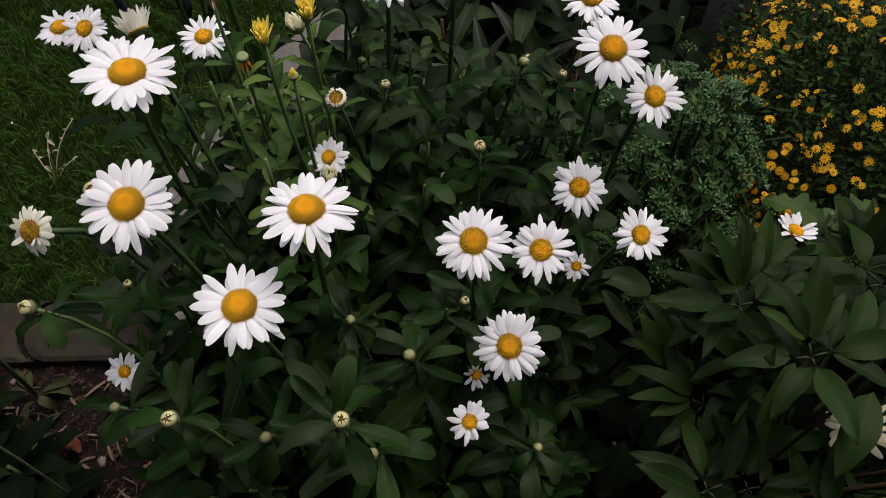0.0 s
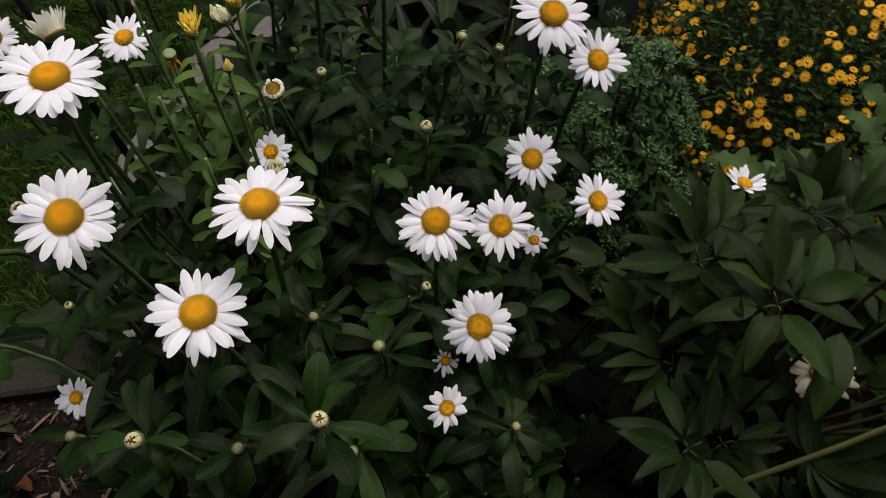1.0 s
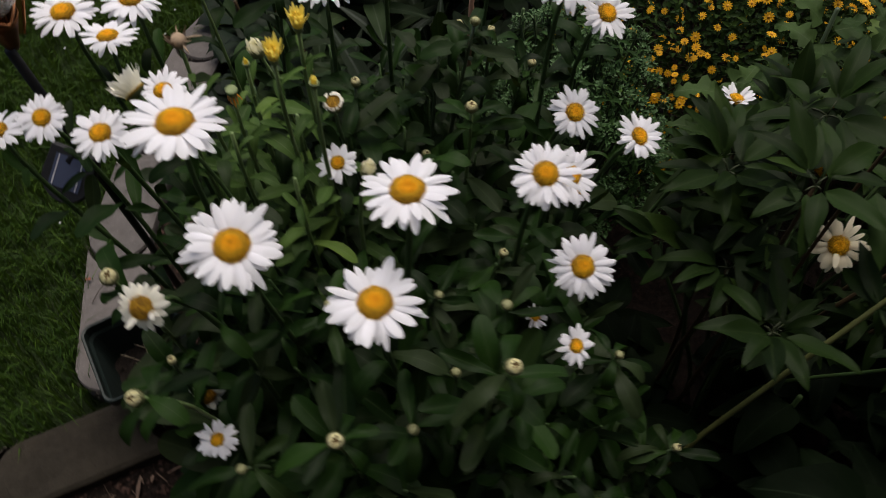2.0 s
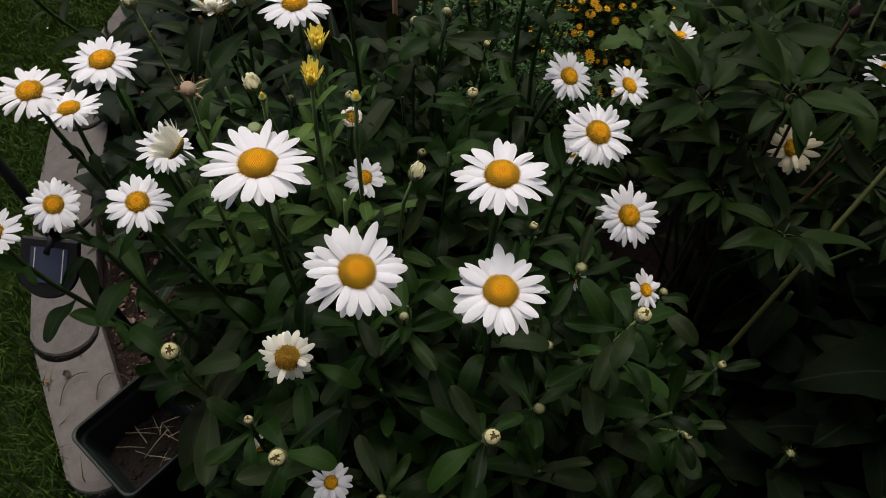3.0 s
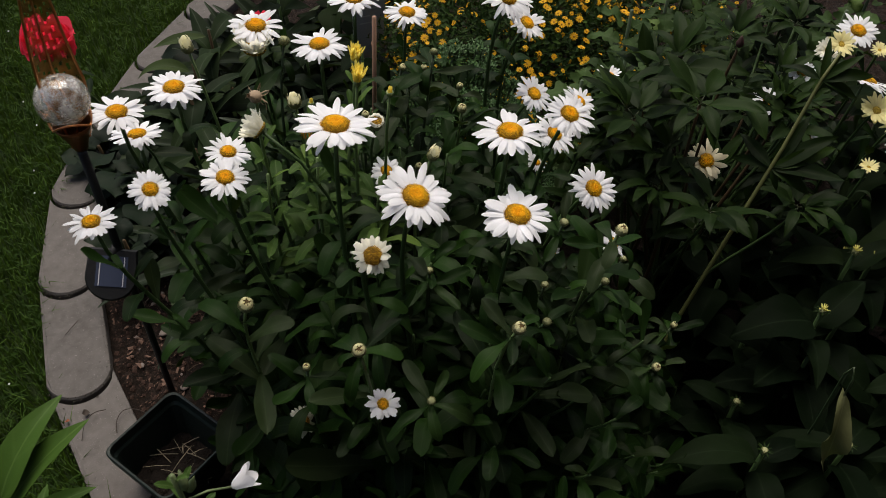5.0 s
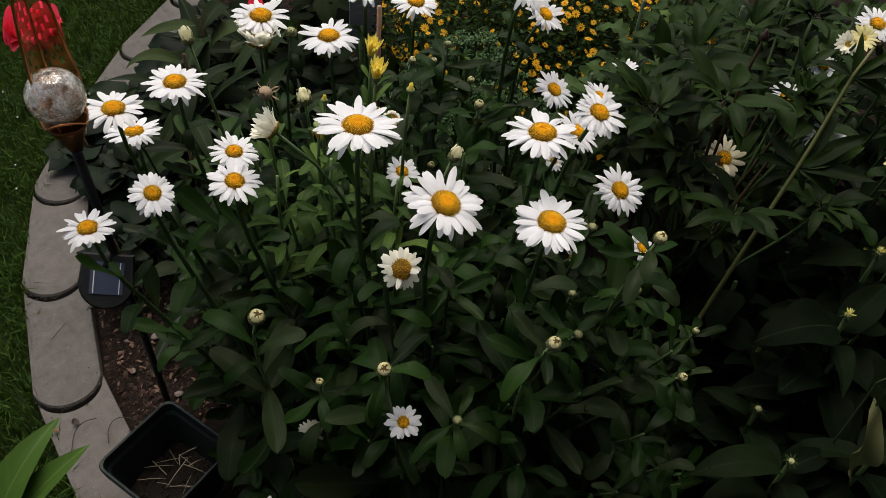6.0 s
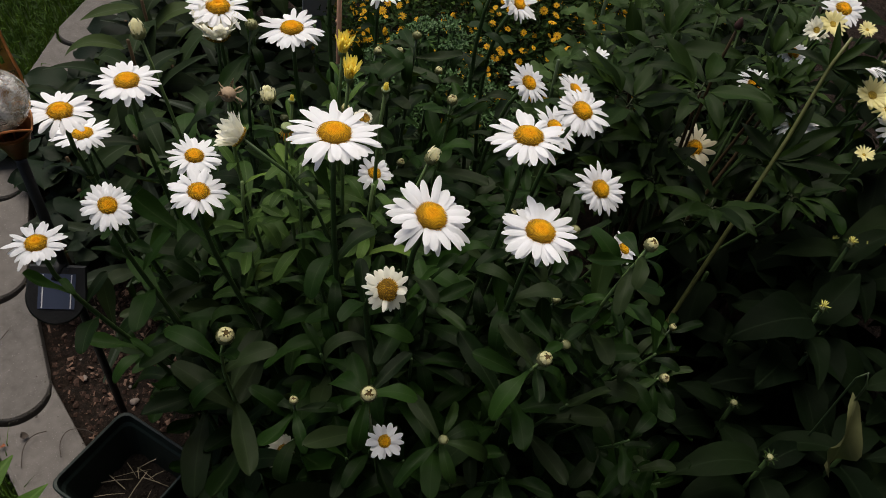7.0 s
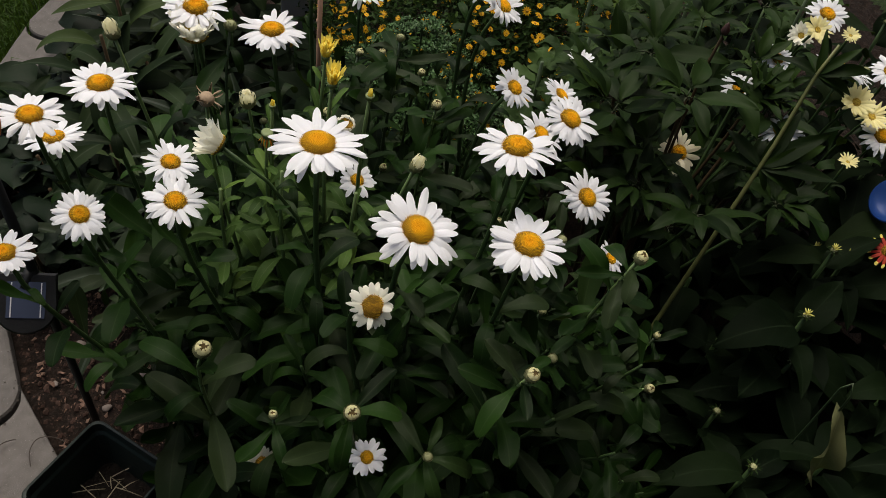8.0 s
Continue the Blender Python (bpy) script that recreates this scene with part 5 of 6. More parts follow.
LANCE = [mesh("leaf", *blade(uw, lance, cu, 0.3, 0.1, 12, tw, i + 160), M_LANCE) for i, (uw, cu, tw) in enumerate([(0.11, 1.0, 0.2), (0.13, 1.5, -0.3), (0.12, 0.5, 0.1)])]
for i, (x, y, h) in enumerate([(0.06, 1.47, 0.26), (0.12, 1.53, 0.30), (-0.02, 1.36, 0.22), (0.17, 1.46, 0.24), (0.27, 1.68, 0.26)]):
    rosette("lance_leaf_plant", (x, y), "tall stem with long arching grey-green lance leaves", "foliage plant", LANCE, 10, (0.14, 0.21), (0.1, 0.9), 420 + i, h, 0.01, M_STEM_RED, "lance-leaved plants")

M_WITHER = leaf_material("withered_green_leaf", (0.014, 0.018, 0.008), (0.036, 0.038, 0.018), (0.06, 0.055, 0.03), 0.7, veins=2.0)
WITHER = [mesh("leaf", *blade(uw, lance, cu, 0.4, 0.6, 10, tw, i + 140), M_WITHER) for i, (uw, cu, tw) in enumerate([(0.11, 1.4, 0.6), (0.14, 2.2, -0.8), (0.09, 0.8, 0.5)])]
for i, (x, y) in enumerate([(-0.755, 0.60), (-0.745, 0.52)]):
    rosette("withered_plant", (x, y), "low plant with limp pale withering leaves on the soil", "withered plant", WITHER, 7, (0.045, 0.085), (-0.1, 0.5), 330 + i, 0.03, 0.01, M_STEM, "withering plants")

# one open red and yellow blanket flower, and the blue saucer beside it
gp = thing("blanket_flower", (0.612, 0.0, 0), "open dark red blanket flower with yellow petal tips", "blanket flower", "blanket flowers")
part("stem", mesh("stem", *tube([(0, 0, 0), (0.0, -0.005, 0.2), (-0.01, 0, 0.375)], 0.003, 6), M_STEM_DARK), gp)
gh = part("flower_head", CUP, gp, Matrix.Translation((-0.01, 0, 0.385)) @ Euler((-0.2, -0.5, 0)).to_matrix().to_4x4() @ Matrix.Scale(0.011, 4))
part("disc", DISC_OLD, gh)
M_GAIL = petal_material("blanket_petal", (0.42, 0.03, 0.02), (0.6, 0.1, 0.03))
_gm = [mesh("petal", *petal_verts(*p, i), M_GAIL) for i, p in enumerate(PSHAPES)]
for k in range(15):
    w = 2 * math.pi * k / 15
    part("petal", _gm[k % 6], gh, aim((0.6 * math.cos(w), 0.6 * math.sin(w), 0), (math.cos(w), math.sin(w), 0.1), (0, 0, 1), (2.6, 2.2, 2.2)))
    part("petal_tip", PETALS[M_CALENDULA][k % 6], gh, aim((2.45 * math.cos(w), 2.45 * math.sin(w), 0.06), (math.cos(w), math.sin(w), 0.02), (0, 0, 1), (2.2, 0.7, 0.7)))
wl = thing("withered_leaf", (0.185, -0.033, 0.0), "pale withered leaf hanging from a thin stalk", "withered leaf")
part("stalk", mesh("stalk", *tube([(0.03, 0.01, 0), (0.028, 0.012, 0.30), (0.016, 0.016, 0.45), (0.006, 0.010, 0.482), (0.002, 0.002, 0.462), (0.0, 0, 0.425)], 0.0018, 6), M_STEM), wl)
part("blade", mesh("blade", *blade(0.15, lance, 0.5, 0.7, 0.8, 14, 0.7, 141), leaf_material("limp_pale_leaf", (0.044, 0.050, 0.020), (0.078, 0.082, 0.036), (0.15, 0.15, 0.08), 0.7, veins=3.0)), wl, aim((0, 0, 0.430), (-0.043, -0.042, -0.136), (-0.8, -0.4, 0.4), (0.12, 0.165, 0.165)))
saucer = thing("blue_disc", (0.702, 0.032, 0), "blue glazed disc on a thin black garden stake", "garden ornament")
part("disc", mesh("disc", *lathe([(0.004, -0.004), (0.037, 0.004), (0.042, 0.011), (0.039, 0.013), (0.026, 0.006), (0.004, 0.002)], 28), M_BLUE), saucer, Matrix.Translation((0, 0, 0.41)) @ Euler((-0.5, -0.9, 0)).to_matrix().to_4x4())
part("stake", mesh("stake", *tube([(0, 0, -0.05), (0, 0, 0.40)], 0.003, 8), M_BLACK), saucer)

# ---------------------------------------------------------------- red peony blooms
def red_bloom(head, base, label, dia):
    base = Vector(base)
    plant = thing("red_bloom", base, label, "red flower", "red blooms")
    local = Vector(head) - base
    pts = stem_line((0, 0, 0), local, (0.0, -0.1, 1), (0.06, -0.04))
    part("stem", mesh("stem", *tube(pts, 0.0032, 6), M_STEM_DARK), plant)
    leafy(plant, pts, 9, 0.35, 0.85, 0.09, 0.06, 61, LEAFLETS, (0.1, 0.5))
    r = random.Random(8)
    cup = part("flower_head", CUP, plant, Matrix.Translation(local) @ Matrix.Scale(0.012, 4))
    me = [mesh("petal", *blade(0.42, lambda s: min(1.0, 0.35 + 1.4 * s) * math.sqrt(max(0.0, 1 - max(0.0, (s - 0.5) / 0.5) ** 2.2)), -1.3, 0.1, 0.5, 16, 0.2, 700 + k), M_RED) for k in range(3)]
    for k in range(44):
        w = k * 2.4
        ringf = k / 44
        up = 0.15 + 1.3 * (1 - ringf)
        d = (math.cos(w) * math.cos(up), math.sin(w) * math.cos(up), math.sin(up))
        s = dia / 0.024 * (0.34 + 0.26 * ringf) * r.uniform(0.75, 1.15)
        part("petal", me[k % 3], cup, aim((0.3 * math.cos(w), 0.3 * math.sin(w), 0), d, (-math.cos(w), -math.sin(w), 0.6), s, r.uniform(-0.3, 0.3)))


red_bloom((-0.251, 1.345, 0.600), (-0.12, 1.36, 0), "full red double bloom on a dark stem", 0.235)
red_bloom((0.296, 1.466, 0.365), (0.28, 1.50, 0), "red double bloom low at the back of the bed", 0.09)


# ---------------------------------------------------------------- solar lantern on a stake
def solar_lantern():
    lamp = thing("solar_lantern", (-0.408, 0.962, 0.0), "copper flame solar lantern with crackle glass ball on black stake", "garden lantern")
    top = Vector((-0.030, -0.092, 0.760))
    axis = (top - Vector((0, 0, 0))).normalized()
    part("stake", mesh("stake", *tube([(0, 0.003, -0.06), top * 0.35, top * 0.7, top], 0.0062, 10), M_BLACK), lamp)
    g = Vector((-0.025, -0.077, 0.833))
    part("globe", mesh("globe", *lathe([(0.0335 * math.sin(a), -0.0335 * math.cos(a)) for a in np.linspace(0.12, math.pi - 0.05, 20)] + [(0.0312 * math.sin(a), -0.0312 * math.cos(a)) for a in np.linspace(math.pi - 0.05, 0.12, 20)], 28), M_GLASS), lamp, Matrix.Translation(g))
    part("globe_core", mesh("globe_core", *lathe([(0.004, -0.012), (0.009, -0.006), (0.009, 0.008), (0.003, 0.012)], 10), M_SILVER), lamp, Matrix.Translation(g - Vector((0, 0, 0.02))))
    # the cone under the ball, with a wire loop at its mouth
    cone = part("cone", mesh("cone", *lathe([(0.006, -0.006), (0.009, 0.0), (0.014, 0.016), (0.021, 0.032), (0.025, 0.041), (0.0237, 0.041), (0.012, 0.018), (0.005, 0.004)], 16), M_COPPER), lamp, Matrix.Translation(top + Vector((0.004, 0.008, 0.0))))
    loop = [Vector((0.026 * math.cos(a), 0.026 * math.sin(a), 0.042 + 0.014 * abs(math.cos(1.5 * a)))) for a in np.linspace(0, 2 * math.pi, 37)]
    part("rim", mesh("rim", *tube(loop, 0.0015, 6), M_WIRE), cone)
    # the tall flame blade behind the ball
    w, height, half = 1.75, 0.34, 0.0290
    out, sd = Vector((math.cos(w), math.sin(w), 0)), Vector((-math.sin(w), math.cos(w), 0))
    vs, fs, rim_l, rim_r, mid_line, n, cols = [], [], [], [], [], 72, 16
    for i in range(n + 1):
        s = i / n
        hw = half * min(1.0, 0.45 + 2.6 * s) * (1 - max(0, (s - 0.22) / 0.78) ** 1.25) + 0.001
        rad = 0.012 + 0.034 * math.sin(min(1, s * 3.2) * math.pi * 0.5) - 0.05 * max(0, s - 0.35) ** 1.5
        c = top + Vector((0.009, 0.003, 0.006 + s * height)) + Vector((0.024, -0.028, 0)) * s + Vector((0.011, -0.012, 0)) * max(0, 1 - s / 0.6) * min(1, s / 0.14) + out * rad
        for k in range(cols + 1):
            u = 2 * k / cols - 1
            vs.append(c + sd * hw * u - out * 0.30 * hw * u * u)
        rim_l.append(vs[-cols - 1])
        rim_r.append(vs[-1])
        mid_line.append(vs[-cols // 2 - 1] - out * 0.001)
    # slanting cuts, in a herringbone off the midrib, left open
    for i in range(n):
        for j in range(cols):
            a = i * (cols + 1) + j
            far = abs(j + 0.5 - cols / 2)
            cut = i > 14 and 1 < far < cols / 2 - 1 and (i + int(far)) % 4 < 2 and int(far) % 2 == 1 and (i * 7 + j * 3) % 11 > 1
            if not cut:
                fs.append((a, a + 1, a + cols + 2, a + cols + 1))
    sheet = part("flame_blade", mesh("flame_blade", vs, fs, M_PIERCED), lamp)
    part("rim", mesh("rim", *joined([tube(rim_l, 0.0017, 6), tube(rim_r, 0.0017, 6)]), M_WIRE), sheet)
    part("rib", mesh("rib", *tube(mid_line, 0.0012, 5), M_WIRE), sheet)
    # solar panel clamped to the stake
    pm = Matrix.Translation((-0.053, -0.085, 0.526)) @ Euler((radians(42), radians(-12), radians(-12))).to_matrix().to_4x4() @ Matrix.Rotation(radians(-38), 4, "Z")
    ring = [(0.036 * math.cos(a), 0.036 * math.sin(a) if math.sin(a) < 0.2 else 0.040) for a in np.linspace(0, 2 * math.pi, 33)[:-1]]
    vs = [(x, y, -0.012) for x, y in ring] + [(1.04 * x, 1.04 * y, 0.0) for x, y in ring] + [(0.97 * x, 0.97 * y, 0.005) for x, y in ring]
    n = len(ring)
    fs = [(a + i, a + (i + 1) % n, a + n + (i + 1) % n, a + n + i) for a in (0, n) for i in range(n)] + [tuple(range(2 * n, 3 * n)), tuple(reversed(range(n)))]
    case = part("panel_case", mesh("panel_case", vs, fs, M_BLACK, False), lamp, pm)
    cell = part("solar_cell", mesh("solar_cell", [(-0.022, -0.016, 0.0062), (0.022, -0.016, 0.0062), (0.022, 0.030, 0.0062), (-0.022, 0.030, 0.0062)], [(0, 1, 2, 3)], M_CELL, False), case, label="dark blue solar cell")
    for x in (-0.017, 0.017):
        part("cell_line", mesh("cell_line", [(x - 0.0007, -0.015, 0.0068), (x + 0.0007, -0.015, 0.0068), (x + 0.0007, 0.029, 0.0068), (x - 0.0007, 0.029, 0.0068)], [(0, 1, 2, 3)], M_SILVER, False), case)
    part("clamp", mesh("clamp", *tube([(-0.021, -0.066, 0.555), (-0.031, -0.068, 0.548), (-0.043, -0.073, 0.540)], 0.008, 8), M_BLACK), lamp)


solar_lantern()


# ---------------------------------------------------------------- square plant pot
def square_pot():
    c = Vector((-0.4975, 0.816, 0.0))
    pot = thing("plant_pot", c, "dark green square plastic pot with straw on old soil", "plant pot")
    turn = math.atan2(0.018, 0.158)

    def ring(half, z, rad):
        out = []
        for k in range(4):
            cx, cy = ((1, 1), (-1, 1), (-1, -1), (1, -1))[k]
            for j in range(5):
                a = k * math.pi / 2 + j * math.pi / 8
                x, y = cx * (half - rad) + rad * math.cos(a), cy * (half - rad) + rad * math.sin(a)
                out.append((x * math.cos(turn) - y * math.sin(turn), x * math.sin(turn) + y * math.cos(turn), z))
        return out

    prof = [(0.060, 0.029, 0.015), (0.074, 0.128, 0.018), (0.080, 0.130, 0.018), (0.082, 0.150, 0.018), (0.0805, 0.1525, 0.018), (0.077, 0.151, 0.017), (0.0755, 0.132, 0.016), (0.072, 0.126, 0.016), (0.060, 0.034, 0.014)]
    vs = [v for p in prof for v in ring(*p)]
    fs = [(i * 20 + k, i * 20 + (k + 1) % 20, (i + 1) * 20 + (k + 1) % 20, (i + 1) * 20 + k) for i in range(len(prof) - 1) for k in range(20)]
    fs += [tuple(reversed(range(20))), tuple(range((len(prof) - 1) * 20, len(prof) * 20))]
    body = part("body", mesh("body", vs, fs, M_PLASTIC, False), pot)
    # old soil and crumbs inside, coloured near black for the pot's own shade
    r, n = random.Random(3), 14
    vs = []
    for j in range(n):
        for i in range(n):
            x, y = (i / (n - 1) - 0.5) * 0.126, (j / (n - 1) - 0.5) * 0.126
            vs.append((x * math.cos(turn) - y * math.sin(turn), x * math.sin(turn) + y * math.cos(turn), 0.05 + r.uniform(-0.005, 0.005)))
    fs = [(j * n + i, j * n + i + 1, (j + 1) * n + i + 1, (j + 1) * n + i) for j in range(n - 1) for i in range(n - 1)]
    part("soil", mesh("soil", vs, fs, plain("shaded_pot_soil", (0.016, 0.012, 0.010), 0.95, scale=120, vary=0.6, relief=1.0, spec=0.15)), pot)
    bits = []
    for _ in range(420):
        p, q = Vector((r.uniform(-0.058, 0.058), r.uniform(-0.058, 0.058), 0.050)), 0.0012 + 0.004 * r.random() ** 3
        bits.append(([p + Vector(v) * q * r.uniform(0.6, 1.3) for v in ((1, 0.2, 0), (0.1, 1, 0.1), (-1, 0.1, 0), (0, -1, 0), (0.2, 0, 0.8), (0, 0, -0.8))], [(0, 1, 4), (1, 2, 4), (2, 3, 4), (3, 0, 4), (1, 0, 5), (2, 1, 5), (3, 2, 5), (0, 3, 5)]))
    tagged(part("loose_pot_soil", mesh("loose_pot_soil", *joined(bits), plain("shaded_pot_crumb", (0.024, 0.018, 0.014), 0.95, scale=200, island=True, spec=0.15), False), pot), kind="stuff")
    bits = []
    for _ in range(17):
        p = Vector((r.gauss(0.012, 0.026), r.gauss(0.0, 0.026), 0.056 + r.uniform(0, 0.02)))
        d = Vector((r.uniform(-1, 1), r.uniform(-1, 1), r.uniform(-0.2, 0.5))).normalized() * r.uniform(0.012, 0.036)
        bits.append(tube([p - d, p + Vector((0, 0, 0.003)), p + d], r.uniform(0.0004, 0.0010), 5))
    tagged(part("straw", mesh("straw", *joined(bits), M_STRAW), pot), kind="stuff")


square_pot()


# ---------------------------------------------------------------- lily shoot and bellflower by the border
def lily_shoot():
    base = Vector((-0.752, 0.60, 0.0))
    plant = thing("lily", base, "bright green lily shoot with broad pointed leaves", "lily")
    pts = [Vector(p) for p in ((0, 0, -0.01), (0.0, 0.0, 0.25), (-0.004, 0.004, 0.48), (-0.010, 0.012, 0.63), (-0.014, 0.02, 0.70))]
    part("stem", mesh("stem", *tube(pts, [0.0042, 0.004, 0.004, 0.0036, 0.0025], 8), M_CALYX), plant)
    ways = [(0.082, -0.028, 0.04), (0.085, 0.024, 0.11), (0.098, -0.01, 0.10), (0.03, 0.09, 0.07), (-0.07, 0.06, 0.06), (-0.08, -0.04, 0.08), (-0.02, -0.09, 0.05), (0.05, -0.08, 0.04), (-0.03, 0.08, 0.10), (-0.05, -0.02, 0.11), (0.05, 0.06, 0.03)]
    for i, w in enumerate(ways):
        p, _ = along(pts, (0.60, 0.68, 0.66, 0.64, 0.66, 0.70, 0.58, 0.54, 0.74, 0.76, 0.50)[i])
        size = Vector(w).length * 1.04
        part("leaf", LILY[i % 2], plant, aim(p, w, (0, 0, 1), (size, size, size)))


def bellflower():
    base = Vector((-0.615, 0.40, 0.0))
    plant = thing("bellflower", base, "slender bellflower with one white bell and green buds", "bellflower")
    top = Vector((-0.025, -0.02, 0.80))
    pts = stem_line((0, 0, 0), top, (0, 0, 1), (0.01, 0))
    part("stem", mesh("stem", *tube(pts, 0.0024, 6), M_CALYX), plant)
    leafy(plant, pts, 20, 0.55, 0.97, 0.06, 0.025, 66, LEAVES_PALE, (0.5, 1.1))
    for k, (s, w) in enumerate(((0.82, 1.0), (0.88, 3.3), (0.94, 5.2), (0.9, 0.2))):
        p, _ = along(pts, s)
        part("bud", mesh("bud", *lathe([(0.001, 0), (0.004, 0.004), (0.005, 0.011), (0.002, 0.019), (0.0004, 0.024)], 8), M_CALYX), plant, Matrix.Translation(p + 0.008 * Vector((math.cos(w), math.sin(w), 0.6))) @ Euler((0.5 * math.sin(w), 0.4 * math.cos(w), 0)).to_matrix().to_4x4())
    vs, fs, n = [], [], 30
    for i, (rad, z) in enumerate(((0.003, 0), (0.008, 0.005), (0.011, 0.014), (0.014, 0.024), (0.019, 0.031))):
        for k in range(n):
            w = 2 * math.pi * k / n
            lobe = (1 + 0.16 * abs(math.cos(2.5 * w)) * i / 4, (0.010 * abs(math.cos(2.5 * w)) if i == 4 else 0))
            vs.append((rad * lobe[0] * math.cos(w), rad * lobe[0] * math.sin(w), z + lobe[1]))
    for i in range(4):
        for k in range(n):
            fs.append((i * n + k, i * n + (k + 1) % n, (i + 1) * n + (k + 1) % n, (i + 1) * n + k))
    way = Vector((0.75, -0.25, 0.25)).normalized()
    p0 = Vector((-0.597, 0.366, 0.734)) - base
    part("bell", mesh("bell", vs, fs, M_BELL), plant, Matrix.Translation(p0) @ way.to_track_quat("Z", "Y").to_matrix().to_4x4() @ Matrix.Scale(0.6, 4), "white bell-shaped flower")
    part("stalk", mesh("stalk", *tube([along(pts, 0.9)[0], (along(pts, 0.9)[0] + p0) / 2 + Vector((0, 0, 0.006)), p0], 0.0013, 5), M_CALYX), plant)


lily_shoot()
bellflower()

# ---------------------------------------------------------------- cane and slate marker
cane = thing("bamboo_cane", (0.20, 1.0, 0.0), "short reddish bamboo cane stuck in the soil", "cane")
part("pole", mesh("pole", *tube([(0, 0.01, -0.05), (0.003, 0.0, 0.2), (0.005, -0.008, 0.42), (0.008, -0.014, 0.625)], 0.0044, 9), M_CANE), cane)
for k, z in enumerate((0.18, 0.39, 0.56)):
    part("node", mesh("node", *tube([(0.004 + 0.002 * k, 0.0 - 0.005 * k, z), (0.004 + 0.002 * k, 0.0 - 0.005 * k, z + 0.006)], 0.0052, 9), M_CANE), cane)
marker = thing("slate_marker", (0.60, 1.43, 0.0), "upright grey slate plate with faint pale lines of writing", "plant marker")
_b = bmesh.new()
bmesh.ops.create_cube(_b, size=1.0, matrix=Matrix.Translation((0, 0, 0.21)) @ Matrix.Diagonal((0.088, 0.010, 0.38, 1)))
bmesh.ops.bevel(_b, geom=_b.edges[:], offset=0.003, segments=2, affect="EDGES")
_m = bpy.data.meshes.new("plate")
_b.to_mesh(_m)
_b.free()
_m.materials.append(M_SLATE)
plate = part("plate", _m, marker, Euler((0.10, 0, -0.45)).to_matrix().to_4x4())
for k, (x, w) in enumerate(((-0.006, 0.044), (-0.010, 0.036), (0.002, 0.052), (-0.012, 0.030), (-0.004, 0.046))):
    z = 0.35 - 0.022 * k
    part("writing_bar", mesh("writing_bar", [(x - w / 2, -0.0062, z), (x + w / 2, -0.0062, z), (x + w / 2, -0.0062, z + 0.004), (x - w / 2, -0.0062, z + 0.004)], [(0, 1, 2, 3)], M_SILVER, False), plate)


# ---------------------------------------------------------------- litter on the soil
def stone_mesh(seed):
    r = random.Random(seed)
    b = bmesh.new()
    bmesh.ops.create_icosphere(b, subdivisions=2, radius=1.0)
    for v in b.verts:
        v.co *= 0.8 + 0.35 * noise.noise(v.co * 1.3 + Vector((seed, 0, 0)))
        v.co.z *= 0.55
    me = bpy.data.meshes.new("stone")
    b.to_mesh(me)
    b.free()
    me.materials.append(M_STONE)
    me.polygons.foreach_set("use_smooth", [True] * len(me.polygons))
    return me


STONES = [stone_mesh(k) for k in range(4)]
r = random.Random(15)
k = 0
while k < 30:
    x, y = (r.uniform(-0.52, -0.2), r.uniform(0.9, 1.5)) if k < 26 else (r.uniform(-0.85, -0.5), r.uniform(0.4, 0.66))
    if side(x, y) > -0.085 or (abs(x + 0.4975) < 0.1 and abs(y - 0.816) < 0.1):
        continue
    s = 0.003 + 0.011 * r.random() ** 2
    st = thing("stone", (x, y, soil_height(x, y) + 0.25 * s), "small pale stone lying on the soil", "stone", "stones on the soil", data=STONES[k % 4])
    st.scale, st.rotation_euler = (s * r.uniform(0.9, 1.5), s, s), (r.uniform(-0.3, 0.3), r.uniform(-0.3, 0.3), r.uniform(0, 6))
    k += 1

bits = []
for _ in range(6000):
    x, y = (r.uniform(-0.55, 0.1), r.uniform(0.85, 1.6)) if r.random() < 0.7 else (r.uniform(-1.0, 0.5), r.uniform(0.2, 1.75))
    if side(x, y) > -0.075:
        continue
    p = Vector((x, y, soil_height(x, y) + r.uniform(0, 0.005)))
    d = Vector((r.uniform(-1, 1), r.uniform(-1, 1), r.uniform(-0.35, 0.35))).normalized()
    l = 0.0012 + 0.009 * r.random() ** 5
    w = l * r.uniform(0.25, 0.9)
    sd = d.cross(Vector((r.uniform(-0.7, 0.7), r.uniform(-0.7, 0.7), 1))).normalized()
    h = d.cross(sd) * -w * 0.5
    q = [p - d * l * r.uniform(0.7, 1), p - sd * w * r.uniform(0.4, 1) - d * l * r.uniform(-0.3, 0.5), p + d * l * r.uniform(0.7, 1) - sd * w * 0.4, p + d * l * r.uniform(0.3, 0.9) + sd * w * r.uniform(0.3, 1)]
    bits.append((q + [p + h, p - h], [(0, 1, 4), (1, 2, 4), (2, 3, 4), (3, 0, 4), (1, 0, 5), (2, 1, 5), (3, 2, 5), (0, 3, 5)]))
tagged(new("bark_chips", mesh("bark_chips", *joined(bits), M_CHIP, False)), "scattered bark chips and crumbs on the soil", "bark chips", kind="stuff")
bits = []
